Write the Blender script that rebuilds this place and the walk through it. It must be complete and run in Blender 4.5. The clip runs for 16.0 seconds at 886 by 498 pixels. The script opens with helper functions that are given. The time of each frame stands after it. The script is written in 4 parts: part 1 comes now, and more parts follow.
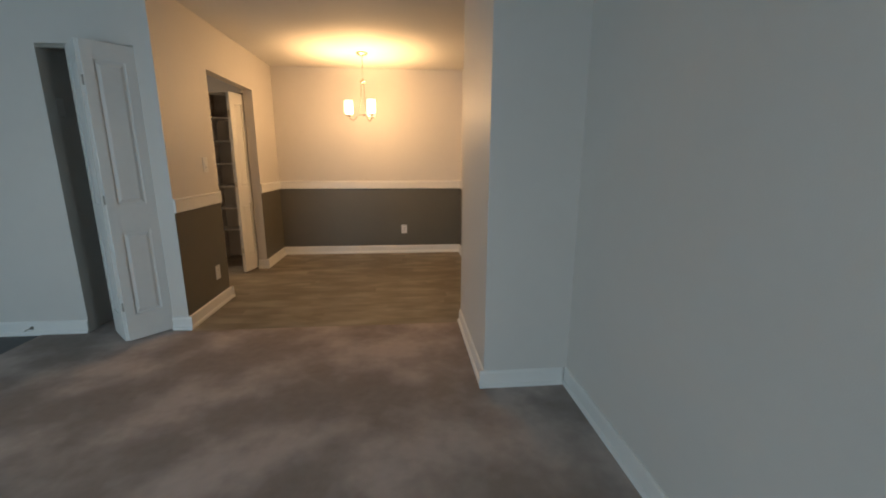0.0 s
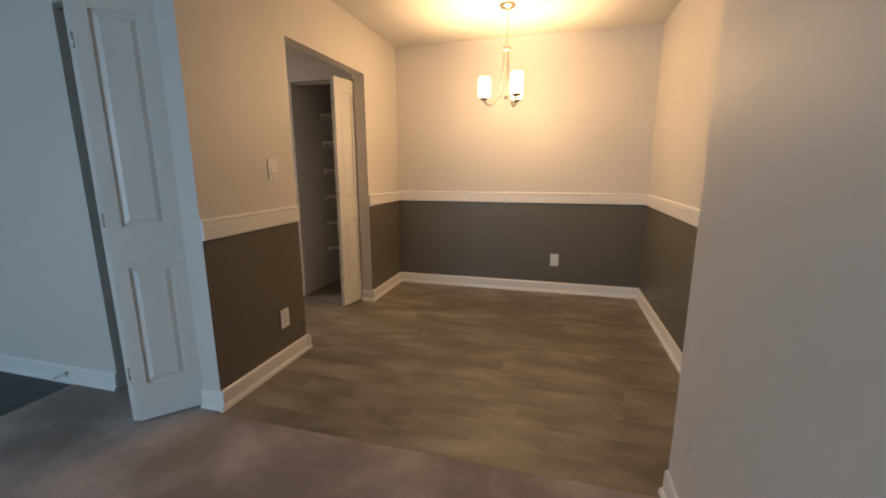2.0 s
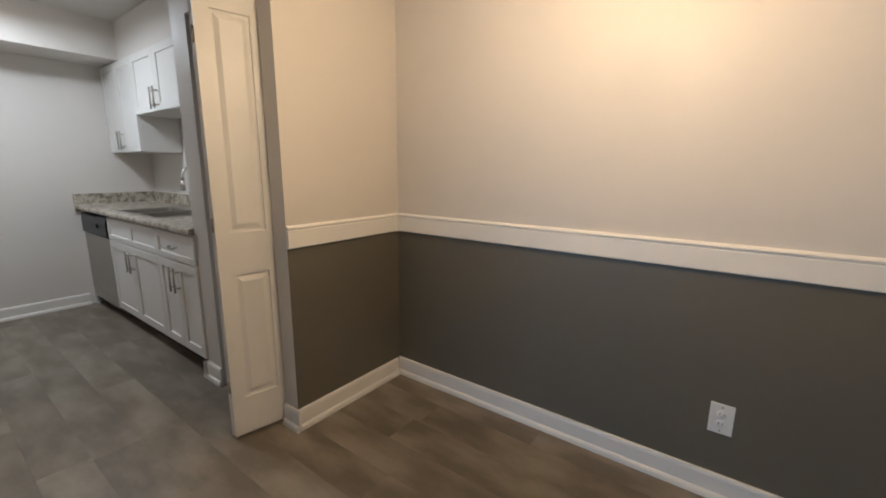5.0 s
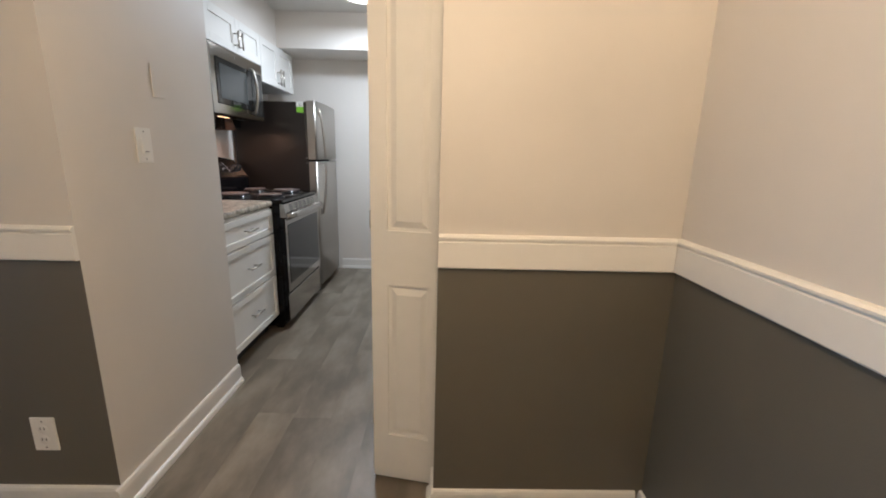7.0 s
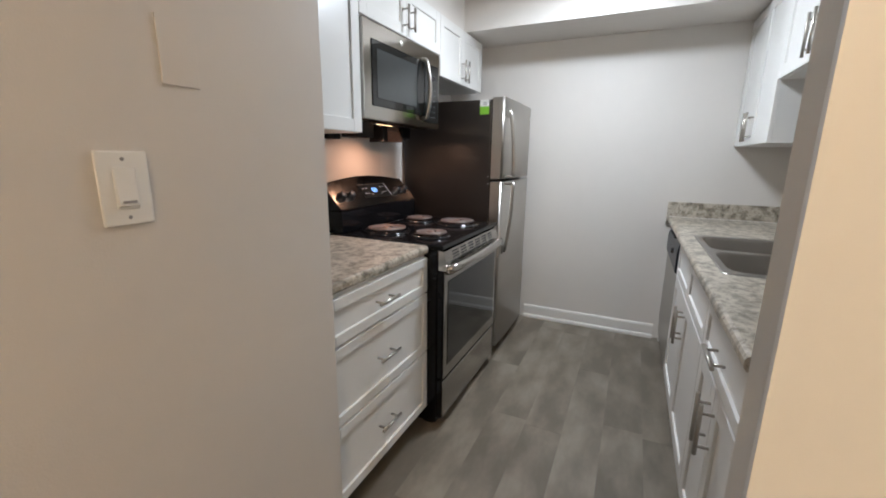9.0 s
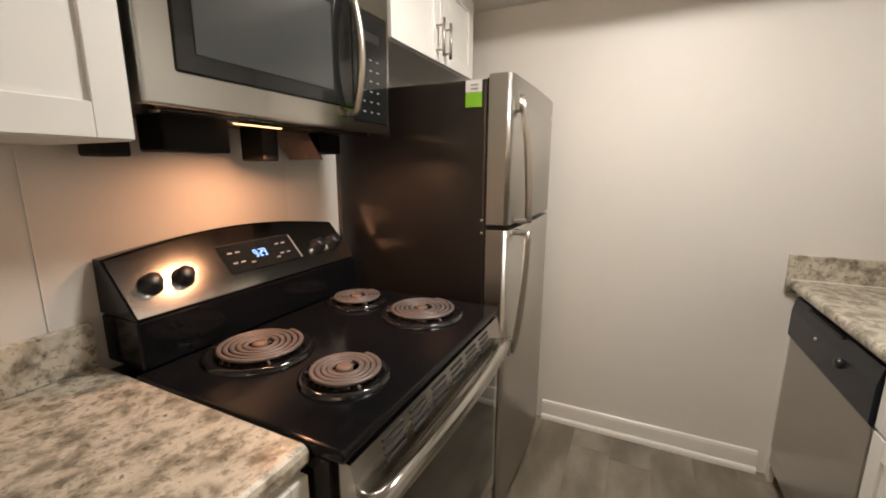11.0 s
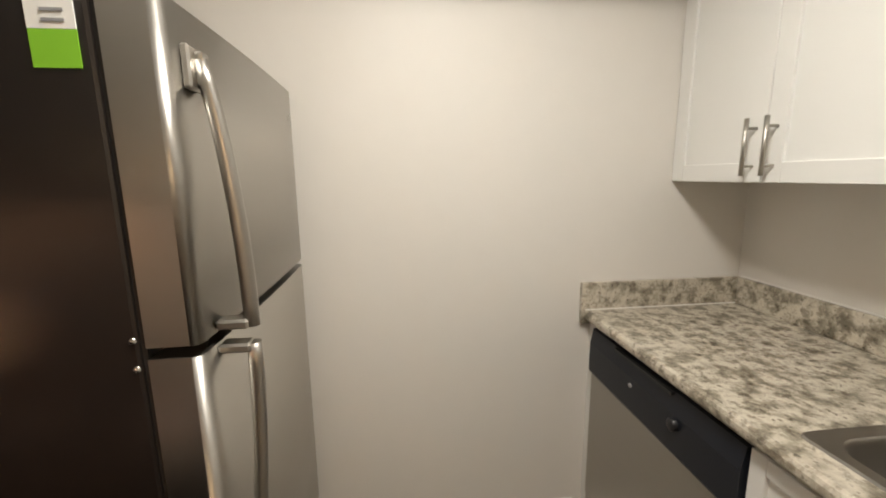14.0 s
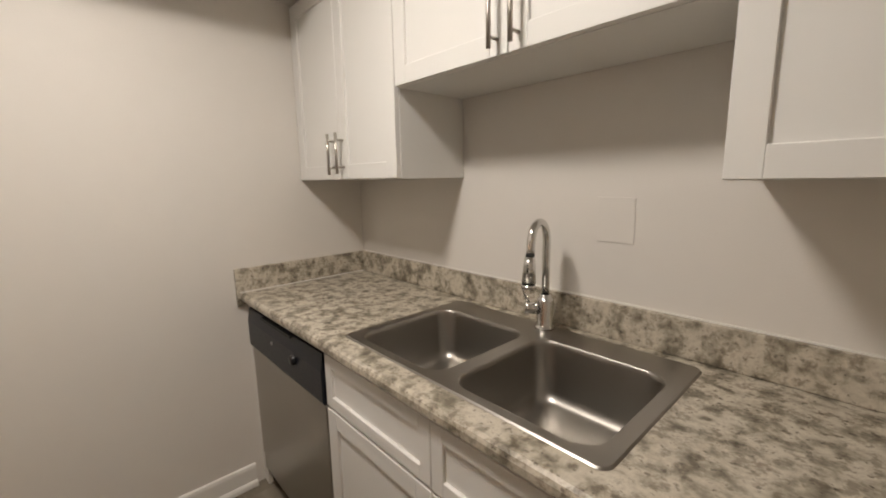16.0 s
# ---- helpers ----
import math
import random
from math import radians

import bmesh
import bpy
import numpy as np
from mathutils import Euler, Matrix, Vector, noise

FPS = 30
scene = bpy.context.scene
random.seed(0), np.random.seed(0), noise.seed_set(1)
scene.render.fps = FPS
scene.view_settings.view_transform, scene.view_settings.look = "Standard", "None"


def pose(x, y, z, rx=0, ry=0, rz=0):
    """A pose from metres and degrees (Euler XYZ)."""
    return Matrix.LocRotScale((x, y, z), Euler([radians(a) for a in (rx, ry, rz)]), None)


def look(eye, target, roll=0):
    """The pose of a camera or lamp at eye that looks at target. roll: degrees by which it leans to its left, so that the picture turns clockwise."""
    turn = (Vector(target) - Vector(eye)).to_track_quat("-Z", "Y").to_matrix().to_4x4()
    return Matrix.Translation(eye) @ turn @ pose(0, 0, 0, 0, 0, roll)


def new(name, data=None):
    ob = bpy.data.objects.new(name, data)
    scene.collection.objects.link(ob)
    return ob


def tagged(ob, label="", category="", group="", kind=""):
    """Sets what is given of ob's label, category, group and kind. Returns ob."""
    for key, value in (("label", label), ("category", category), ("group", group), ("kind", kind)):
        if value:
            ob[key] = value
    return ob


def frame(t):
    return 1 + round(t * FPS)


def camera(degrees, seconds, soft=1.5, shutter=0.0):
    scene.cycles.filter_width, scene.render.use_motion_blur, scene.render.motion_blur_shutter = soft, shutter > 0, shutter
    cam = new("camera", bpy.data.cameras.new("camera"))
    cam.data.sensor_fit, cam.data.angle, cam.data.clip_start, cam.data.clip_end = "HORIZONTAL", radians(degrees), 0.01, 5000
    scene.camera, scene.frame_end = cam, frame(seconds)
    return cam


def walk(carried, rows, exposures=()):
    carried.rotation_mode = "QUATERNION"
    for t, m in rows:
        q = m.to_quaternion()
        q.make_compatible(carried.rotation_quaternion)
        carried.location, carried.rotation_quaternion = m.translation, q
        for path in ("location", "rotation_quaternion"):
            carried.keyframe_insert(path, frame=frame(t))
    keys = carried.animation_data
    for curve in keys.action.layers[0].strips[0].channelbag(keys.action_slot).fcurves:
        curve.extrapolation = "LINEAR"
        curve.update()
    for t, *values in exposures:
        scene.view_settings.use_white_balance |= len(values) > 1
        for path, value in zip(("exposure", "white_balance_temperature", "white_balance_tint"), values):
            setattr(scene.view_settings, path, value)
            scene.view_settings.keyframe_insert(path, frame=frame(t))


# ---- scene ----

cam = camera(95.0, 16.0, soft=1.9)
PATH = [
    (0, (1.666, -5.656, 1.285), (1.848, -3.711, 0.856), 0.2),
    (0.5, (1.656, -5.312, 1.265), (1.43, -3.37, 0.845), -0.0),
    (1, (1.619, -4.939, 1.266), (1.187, -3.029, 0.856), -0.0),
    (1.5, (1.581, -4.531, 1.257), (1.075, -2.637, 0.86), -0.2),
    (2, (1.635, -4.107, 1.243), (1.11, -2.218, 0.85), -0.2),
    (2.5, (1.663, -3.69, 1.255), (1.133, -1.802, 0.866), -0.2),
    (3, (1.654, -3.26, 1.274), (1.122, -1.372, 0.883), -0.2),
    (5.5, (1.593, -1.454, 1.241), (0.136, -0.141, 0.85), 0.7),
    (6, (1.511, -1.19, 1.226), (-0.215, -0.267, 0.816), 0.9),
    (6.5, (1.408, -0.916, 1.235), (-0.489, -0.453, 0.804), 1.2),
    (7, (1.187, -0.737, 1.227), (-0.762, -0.701, 0.782), 1.4),
    (7.5, (0.903, -0.674, 1.239), (-1.014, -1.013, 0.777), 1.8),
    (8, (0.604, -0.757, 1.246), (-1.224, -1.403, 0.754), 2.2),
    (10.5, (-0.768, -1.335, 1.368), (-2.518, -2.209, 0.955), 0.1),
    (11, (-1.078, -1.377, 1.356), (-2.848, -2.224, 0.969), 0.2),
    (11.5, (-1.341, -1.413, 1.338), (-3.126, -2.238, 0.978), 0.2),
    (12, (-1.592, -1.48, 1.326), (-3.395, -2.263, 0.956), 0.2),
    (12.5, (-1.801, -1.54, 1.351), (-3.654, -2.199, 0.985), 0.2),
    (13, (-1.93, -1.556, 1.363), (-3.853, -1.975, 1.004), -0.4),
    (13.5, (-1.92, -1.524, 1.385), (-3.887, -1.61, 1.032), -0.7),
    (14, (-1.769, -1.466, 1.413), (-3.726, -1.249, 1.059), -0.7),
    (14.5, (-1.635, -1.43, 1.394), (-3.539, -0.917, 1.063), -0.9),
    (15, (-1.527, -1.379, 1.373), (-3.332, -0.579, 1.047), -0.9),
    (15.5, (-1.425, -1.323, 1.378), (-3.079, -0.247, 1.053), -0.8),
    (16, (-1.33, -1.284, 1.374), (-2.779, 0.054, 1.04), -1.0),
]
EXPOSURE = [
    (0.0, -0.02, 8300, 19),
    (1.5, 0.02, 7600, 19),
    (3.0, 0.15, 6600, 16),
    (5.5, -0.03, 5550, 10),
    (6.0, 0.15, 5500, 10),
    (7.0, 0.40, 5450, 10),
    (8.2, 0.45, 5200, 9),
    (10.5, 0.46, 6850, 14),
    (11.5, 0.58, 7000, 14),
    (12.5, 0.86, 7000, 11),
    (13.5, 0.57, 6900, 11),
    (14.0, 0.45, 6900, 11),
    (16.0, 0.13, 7100, 16),
]
walk(cam, [(t, look(eye, goal, roll)) for t, eye, goal, roll in PATH], EXPOSURE)

# ---- light ----
world = bpy.data.worlds.new("sky")
world.use_nodes = True
scene.world = world
sky = world.node_tree.nodes.new("ShaderNodeTexSky")
sky.sky_type, sky.sun_disc = "NISHITA", False
sky.sun_elevation, sky.sun_rotation = radians(35), radians(200)
world.node_tree.links.new(sky.outputs[0], world.node_tree.nodes["Background"].inputs[0])
world.node_tree.nodes["Background"].inputs[1].default_value = 0.1


def lamp(name, kind, m, energy, color, size=0.1, size_y=None):
    data = bpy.data.lights.new(name, kind)
    data.energy, data.color = energy, color
    if kind == "AREA":
        data.size = size
        if size_y:
            data.shape, data.size_y = "RECTANGLE", size_y
        else:
            data.shape = "DISK"
    else:
        data.shadow_soft_size = size
    ob = new(name, data)
    ob.matrix_world = m
    return ob


WINDOW_W, CHANDELIER_W, KITCHEN_W, HOOD_W = 91, 21.5, 17.5, 1.4
LAMP_XY = (-2.14, -1.31)
lamp("window_daylight", "AREA", pose(-0.75, -7.93, 1.10, 56, 0, 0), WINDOW_W, (0.32, 0.645, 0.98), 2.2, 1.8)
CHANDELIER = (1.22, -0.79)
ARMS = [(CHANDELIER[0] + 0.165 * math.cos(radians(a)), CHANDELIER[1] + 0.165 * math.sin(radians(a))) for a in (185, 305, 65)]
for ax, ay in ARMS:
    lamp("chandelier_bulb_light", "POINT", pose(ax, ay, 1.86), CHANDELIER_W * 0.255, (1.0, 0.66, 0.345), 0.03)
    up = lamp("chandelier_top_light", "SPOT", pose(ax, ay, 1.885, 180, 0, 0), CHANDELIER_W * 0.90, (1.0, 0.66, 0.345), 0.03)
    up.data.spot_size, up.data.spot_blend = radians(130), 0.5
lamp("kitchen_ceiling_light", "AREA", pose(LAMP_XY[0], LAMP_XY[1], 2.325), KITCHEN_W, (0.98, 0.98, 0.94), 0.30)
lamp("range_hood_light", "AREA", pose(-1.84, -2.255, 1.392, 0, 0, 0), HOOD_W, (1.0, 0.50, 0.27), 0.08, 0.03)


# ---- materials ----
def material(name, color, rough=0.5, metal=0.0, scale=6.0, vary=0.06, bump=0.0, bump_scale=120.0, stretch=(1, 1, 1), rand=0.0, second=None, mix_lo=0.45, mix_hi=0.65, coat=0.0, spec=0.5, local=False, rv=0.03):
    """Painted or plain surface: base colour varied at a large and a small scale, with fine relief."""
    m = bpy.data.materials.new(name)
    m.use_nodes = True
    nt = m.node_tree
    n, l = nt.nodes, nt.links
    p = n["Principled BSDF"]
    p.inputs["Metallic"].default_value = metal
    p.inputs["Coat Weight"].default_value = coat
    p.inputs["Specular IOR Level"].default_value = spec
    if local:
        src = n.new("ShaderNodeTexCoord").outputs["Object"]
    else:
        src = n.new("ShaderNodeNewGeometry").outputs["Position"]
    mp = n.new("ShaderNodeMapping")
    mp.inputs["Scale"].default_value = stretch
    l.new(src, mp.inputs["Vector"])
    co = mp.outputs[0]
    if rand:
        info = n.new("ShaderNodeObjectInfo")
        sh = n.new("ShaderNodeVectorMath")
        sh.operation = "MULTIPLY_ADD"
        sh.inputs[1].default_value = (37.0, 21.0, 11.0)
        l.new(info.outputs["Random"], sh.inputs[0])
        l.new(co, sh.inputs[2])
        co = sh.outputs[0]
    big = n.new("ShaderNodeTexNoise")
    big.inputs["Scale"].default_value, big.inputs["Detail"].default_value = scale, 6
    l.new(co, big.inputs["Vector"])
    small = n.new("ShaderNodeTexNoise")
    small.inputs["Scale"].default_value, small.inputs["Detail"].default_value = scale * 9, 4
    l.new(co, small.inputs["Vector"])
    add = n.new("ShaderNodeMath")
    add.operation = "MULTIPLY_ADD"
    add.inputs[1].default_value = 0.4
    l.new(small.outputs[0], add.inputs[0])
    l.new(big.outputs[0], add.inputs[2])
    mr = n.new("ShaderNodeMapRange")
    mr.inputs[1].default_value, mr.inputs[2].default_value = 0.45, 0.95
    mr.inputs[3].default_value, mr.inputs[4].default_value = 1 - vary, 1 + vary
    l.new(add.outputs[0], mr.inputs[0])
    value = mr.outputs[0]
    if rand:
        rr = n.new("ShaderNodeMapRange")
        rr.inputs[3].default_value, rr.inputs[4].default_value = 1 - rand, 1 + rand
        l.new(info.outputs["Random"], rr.inputs[0])
        mu = n.new("ShaderNodeMath")
        mu.operation = "MULTIPLY"
        l.new(value, mu.inputs[0])
        l.new(rr.outputs[0], mu.inputs[1])
        value = mu.outputs[0]
    base = n.new("ShaderNodeRGB")
    base.outputs[0].default_value = (*color, 1)
    out = base.outputs[0]
    if second:
        mx = n.new("ShaderNodeMix")
        mx.data_type = "RGBA"
        f = n.new("ShaderNodeMapRange")
        f.inputs[1].default_value, f.inputs[2].default_value = mix_lo, mix_hi
        l.new(big.outputs[0], f.inputs[0])
        l.new(f.outputs[0], mx.inputs[0])
        l.new(out, mx.inputs[6])
        mx.inputs[7].default_value = (*second, 1)
        out = mx.outputs[2]
    vm = n.new("ShaderNodeVectorMath")
    vm.operation = "SCALE"
    l.new(out, vm.inputs[0])
    l.new(value, vm.inputs["Scale"])
    l.new(vm.outputs[0], p.inputs["Base Color"])
    rm = n.new("ShaderNodeMapRange")
    rm.inputs[1].default_value, rm.inputs[2].default_value = 0.3, 0.7
    rm.inputs[3].default_value, rm.inputs[4].default_value = max(0.02, rough - rv), min(1, rough + rv)
    l.new(small.outputs[0], rm.inputs[0])
    l.new(rm.outputs[0], p.inputs["Roughness"])
    if bump:
        bt = n.new("ShaderNodeTexNoise")
        bt.inputs["Scale"].default_value, bt.inputs["Detail"].default_value = bump_scale, 3
        l.new(co, bt.inputs["Vector"])
        b = n.new("ShaderNodeBump")
        b.inputs["Strength"].default_value, b.inputs["Distance"].default_value = bump, 0.004
        l.new(bt.outputs[0], b.inputs["Height"])
        l.new(b.outputs[0], p.inputs["Normal"])
    return m


def granite(name):
    """Laminate worktop: cream ground, grey-brown clouds, dark flecks."""
    m = bpy.data.materials.new(name)
    m.use_nodes = True
    nt = m.node_tree
    n, l = nt.nodes, nt.links
    p = n["Principled BSDF"]
    p.inputs["Roughness"].default_value = 0.32
    g = n.new("ShaderNodeNewGeometry").outputs["Position"]

    def noise_tex(scale, detail, rough, distort):
        t = n.new("ShaderNodeTexNoise")
        t.inputs["Scale"].default_value, t.inputs["Detail"].default_value = scale, detail
        t.inputs["Roughness"].default_value, t.inputs["Distortion"].default_value = rough, distort
        l.new(g, t.inputs["Vector"])
        return t.outputs[0]

    def ramp(src, stops):
        r = n.new("ShaderNodeValToRGB")
        while len(r.color_ramp.elements) < len(stops):
            r.color_ramp.elements.new(0.5)
        for e, (at, c) in zip(r.color_ramp.elements, stops):
            e.position, e.color = at, (*c, 1)
        l.new(src, r.inputs[0])
        return r.outputs[0]

    clouds = ramp(noise_tex(21, 5, 0.60, 0.15), [(0.34, (0.175, 0.152, 0.115)), (0.43, (0.31, 0.275, 0.215)), (0.51, (0.48, 0.43, 0.35)), (0.60, (0.59, 0.54, 0.45)), (0.69, (0.40, 0.34, 0.27))])
    veil = ramp(noise_tex(43, 4, 0.6, 0.2), [(0.36, (0.33, 0.29, 0.245)), (0.47, (1, 1, 1))])
    flecks = ramp(noise_tex(80, 3, 0.5, 0.2), [(0.30, (0.22, 0.19, 0.165)), (0.39, (1, 1, 1))])
    out = clouds
    for layer, k in ((veil, 0.65), (flecks, 0.75)):
        mx = n.new("ShaderNodeMix")
        mx.data_type, mx.blend_type = "RGBA", "MULTIPLY"
        mx.inputs[0].default_value = k
        l.new(out, mx.inputs[6])
        l.new(layer, mx.inputs[7])
        out = mx.outputs[2]
    l.new(out, p.inputs["Base Color"])
    return m


def glowing(name, color, strength, base=(0.8, 0.8, 0.8)):
    m = material(name, base, 0.4)
    p = m.node_tree.nodes["Principled BSDF"]
    p.inputs["Emission Color"].default_value = (*color, 1)
    p.inputs["Emission Strength"].default_value = strength
    return m


PAINT = material("wall_paint_warm_grey", (0.665, 0.628, 0.582), 0.5, vary=0.025, bump=0.10, bump_scale=260, scale=1.5)
KPAINT = material("kitchen_paint_off_white", (0.725, 0.690, 0.645), 0.5, vary=0.02, bump=0.10, bump_scale=240, scale=1.5)
DARK = material("wall_paint_taupe", (0.136, 0.124, 0.096), 0.42, vary=0.05, bump=0.12, bump_scale=260, scale=2)
CEIL = material("ceiling_paint", (0.70, 0.68, 0.64), 0.8, vary=0.03, bump=0.25, bump_scale=160, scale=2)
TRIM = material("trim_white_gloss", (0.80, 0.78, 0.74), 0.32, vary=0.025, scale=4)
DOORM = material("door_white_satin", (0.78, 0.765, 0.73), 0.38, vary=0.03, bump=0.05, bump_scale=180, scale=3)
CABINET = material("cabinet_white", (0.78, 0.77, 0.74), 0.32, vary=0.006, scale=2, rv=0.008)
CARPET = material("carpet_grey_brown", (0.325, 0.264, 0.238), 0.95, scale=2.1, vary=0.16, bump=0.7, bump_scale=420, second=(0.455, 0.376, 0.342), mix_lo=0.44, mix_hi=0.62, spec=0.1)
PLANK = material("vinyl_plank", (0.166, 0.140, 0.105), 0.40, scale=2.7, vary=0.15, bump=0.04, bump_scale=60, stretch=(1.0, 2.2, 1), rand=0.05, second=(0.255, 0.222, 0.175), mix_lo=0.40, mix_hi=0.66)
ENTRY = material("entry_dark_vinyl", (0.055, 0.055, 0.056), 0.5, scale=3, vary=0.2, bump=0.1)
SUBFLOOR = material("subfloor_joint", (0.10, 0.09, 0.08), 0.9)
STEEL = material("brushed_stainless", (0.43, 0.41, 0.375), 0.36, 1.0, scale=2, vary=0.012, stretch=(1, 1, 14), rv=0.006)
STEEL_H = material("brushed_stainless_horizontal", (0.42, 0.40, 0.37), 0.16, 1.0, scale=2, vary=0.012, stretch=(1, 14, 14), rv=0.006)
SINKM = material("sink_stainless", (0.36, 0.342, 0.315), 0.34, 1.0, scale=4, vary=0.02, rv=0.01)
CHROME = material("chrome", (0.68, 0.67, 0.65), 0.16, 1.0, vary=0.01)
NICKEL = material("brushed_nickel", (0.46, 0.43, 0.385), 0.38, 1.0, vary=0.03)
BLACK = material("black_enamel", (0.006, 0.006, 0.007), 0.11, scale=5, vary=0.1, spec=0.22, rv=0.01)
BLACKP = material("black_plastic", (0.014, 0.014, 0.016), 0.38, scale=12, vary=0.1)
HOODBLACK = material("soot_black_metal", (0.005, 0.005, 0.006), 0.6, scale=12, vary=0.1, spec=0.25)
NAVYP = material("dishwasher_black_panel", (0.011, 0.013, 0.019), 0.32, scale=8, vary=0.08, spec=0.3)
FRIDGE_SIDE = material("fridge_textured_side", (0.017, 0.013, 0.011), 0.32, scale=9, vary=0.1, spec=0.6)
GLASSK = material("black_oven_glass", (0.012, 0.013, 0.013), 0.06, scale=5, vary=0.05)
MESHGLASS = material("oven_window_mesh", (0.055, 0.060, 0.060), 0.12, scale=5, vary=0.05)
COIL = material("burner_coil", (0.17, 0.138, 0.128), 0.5, 0.4, scale=40, vary=0.15)
PAN = material("drip_pan_enamel", (0.008, 0.008, 0.009), 0.07, scale=8, vary=0.1, spec=0.7, rv=0.015)
CAP = material("burner_medallion", (0.20, 0.13, 0.10), 0.5, 0.3, scale=60, vary=0.2)
COUNTER = granite("speckled_laminate")
PLATE = material("switch_plate_white", (0.80, 0.79, 0.76), 0.35, vary=0.015)
SLOT = material("dark_slot", (0.02, 0.02, 0.02), 0.7)
GREEN = material("green_sticker", (0.22, 0.52, 0.03), 0.5)
GREYBOX = material("panel_grey_metal", (0.045, 0.042, 0.040), 0.45, 0.2)
PRINT = material("control_print", (0.28, 0.28, 0.29), 0.5)
DISPLAY = glowing("clock_display", (0.25, 0.45, 1.0), 2.2, (0.02, 0.02, 0.03))
DOME = glowing("lamp_dome_lit", (1.0, 0.88, 0.74), 3.0)
BULB = glowing("bulb_lit", (1.0, 0.74, 0.42), 22.0)
SHADE = glowing("frosted_glass_shade_lit", (1.0, 0.80, 0.52), 3.2)
HOODLENS = glowing("hood_lens_lit", (1.0, 0.55, 0.25), 2.5)


# ---- mesh tools ----
class Build:
    def __init__(self):
        self.bm = bmesh.new()

    def box(self, lo, hi, mat=0, bevel=0.0, seg=1):
        lo, hi = Vector(lo), Vector(hi)
        m = Matrix.Translation((lo + hi) / 2) @ Matrix.Diagonal((*(hi - lo), 1))
        v = bmesh.ops.create_cube(self.bm, size=1, matrix=m)["verts"]
        faces = {f for x in v for f in x.link_faces}
        for f in faces:
            f.material_index = mat
        if bevel:
            e = list({e for x in v for e in x.link_edges})
            r = bmesh.ops.bevel(self.bm, geom=e, offset=bevel, segments=seg, profile=0.6, affect="EDGES")
            for f in r["faces"]:
                f.material_index = mat
        return self

    def tube(self, pts, r, mat=0, seg=10, closed_ends=True):
        """A round bar along points; r is one radius or one a point."""
        pts = [Vector(p) for p in pts]
        rs = r if isinstance(r, (list, tuple)) else [r] * len(pts)
        rings = []
        ref = None
        for i, p in enumerate(pts):
            d = (pts[min(i + 1, len(pts) - 1)] - pts[max(i - 1, 0)]).normalized()
            if ref is None:
                ref = d.orthogonal().normalized()
            ref = (ref - d * ref.dot(d)).normalized()
            s = d.cross(ref)
            rings.append([self.bm.verts.new(p + rs[i] * (math.cos(a) * ref + math.sin(a) * s)) for a in [2 * math.pi * k / seg for k in range(seg)]])
        for a, b in zip(rings, rings[1:]):
            for k in range(seg):
                f = self.bm.faces.new((a[k], a[(k + 1) % seg], b[(k + 1) % seg], b[k]))
                f.material_index, f.smooth = mat, True
        if closed_ends:
            self.bm.faces.new(rings[0][::-1]).material_index = mat
            self.bm.faces.new(rings[-1]).material_index = mat
        return self

    def lathe(self, profile, at=(0, 0, 0), mat=0, seg=24, turn=None):
        """Profile of (radius, height) turned round an upright axis."""
        turn = turn or Matrix()
        m = Matrix.Translation(at) @ turn
        rings = []
        for r, z in profile:
            if r < 1e-5:
                rings.append([self.bm.verts.new(m @ Vector((0, 0, z)))])
            else:
                rings.append([self.bm.verts.new(m @ Vector((r * math.cos(2 * math.pi * k / seg), r * math.sin(2 * math.pi * k / seg), z))) for k in range(seg)])
        for a, b in zip(rings, rings[1:]):
            for k in range(seg):
                va = [a[k % len(a)], a[(k + 1) % len(a)]] if len(a) > 1 else [a[0]]
                vb = [b[(k + 1) % len(b)], b[k % len(b)]] if len(b) > 1 else [b[0]]
                if len(va) + len(vb) > 2:
                    f = self.bm.faces.new(va + vb)
                    f.material_index, f.smooth = mat, True
        return self

    def prism(self, poly, x0, x1, mat=0, axis="x"):
        """A polygon of (a, b) drawn out along an axis; x: (y, z), y: (x, z), z: (x, y)."""
        def at(a, b, c):
            return {"x": (c, a, b), "y": (a, c, b), "z": (a, b, c)}[axis]
        r0 = [self.bm.verts.new(at(a, b, x0)) for a, b in poly]
        r1 = [self.bm.verts.new(at(a, b, x1)) for a, b in poly]
        n = len(poly)
        fs = [self.bm.faces.new(r0), self.bm.faces.new(r1[::-1])]
        fs += [self.bm.faces.new((r0[k], r1[k], r1[(k + 1) % n], r0[(k + 1) % n])) for k in range(n)]
        for f in fs:
            f.material_index = mat
        return self

    def done(self, name, mats, parent=None, m=None):
        bmesh.ops.recalc_face_normals(self.bm, faces=self.bm.faces)
        me = bpy.data.meshes.new(name)
        self.bm.to_mesh(me)
        self.bm.free()
        for x in mats if isinstance(mats, (list, tuple)) else [mats]:
            me.materials.append(x)
        ob = new(name, me)
        ob.parent = parent
        if m is not None:
            ob.matrix_basis = m
        return ob


def thing(name, m, label, category, group="", kind=""):
    ob = new(name)
    ob.empty_display_size = 0.1
    ob.matrix_basis = m
    return tagged(ob, label, category, group, kind)


def structure(ob, label, category):
    return tagged(ob, label, category, kind="structure")


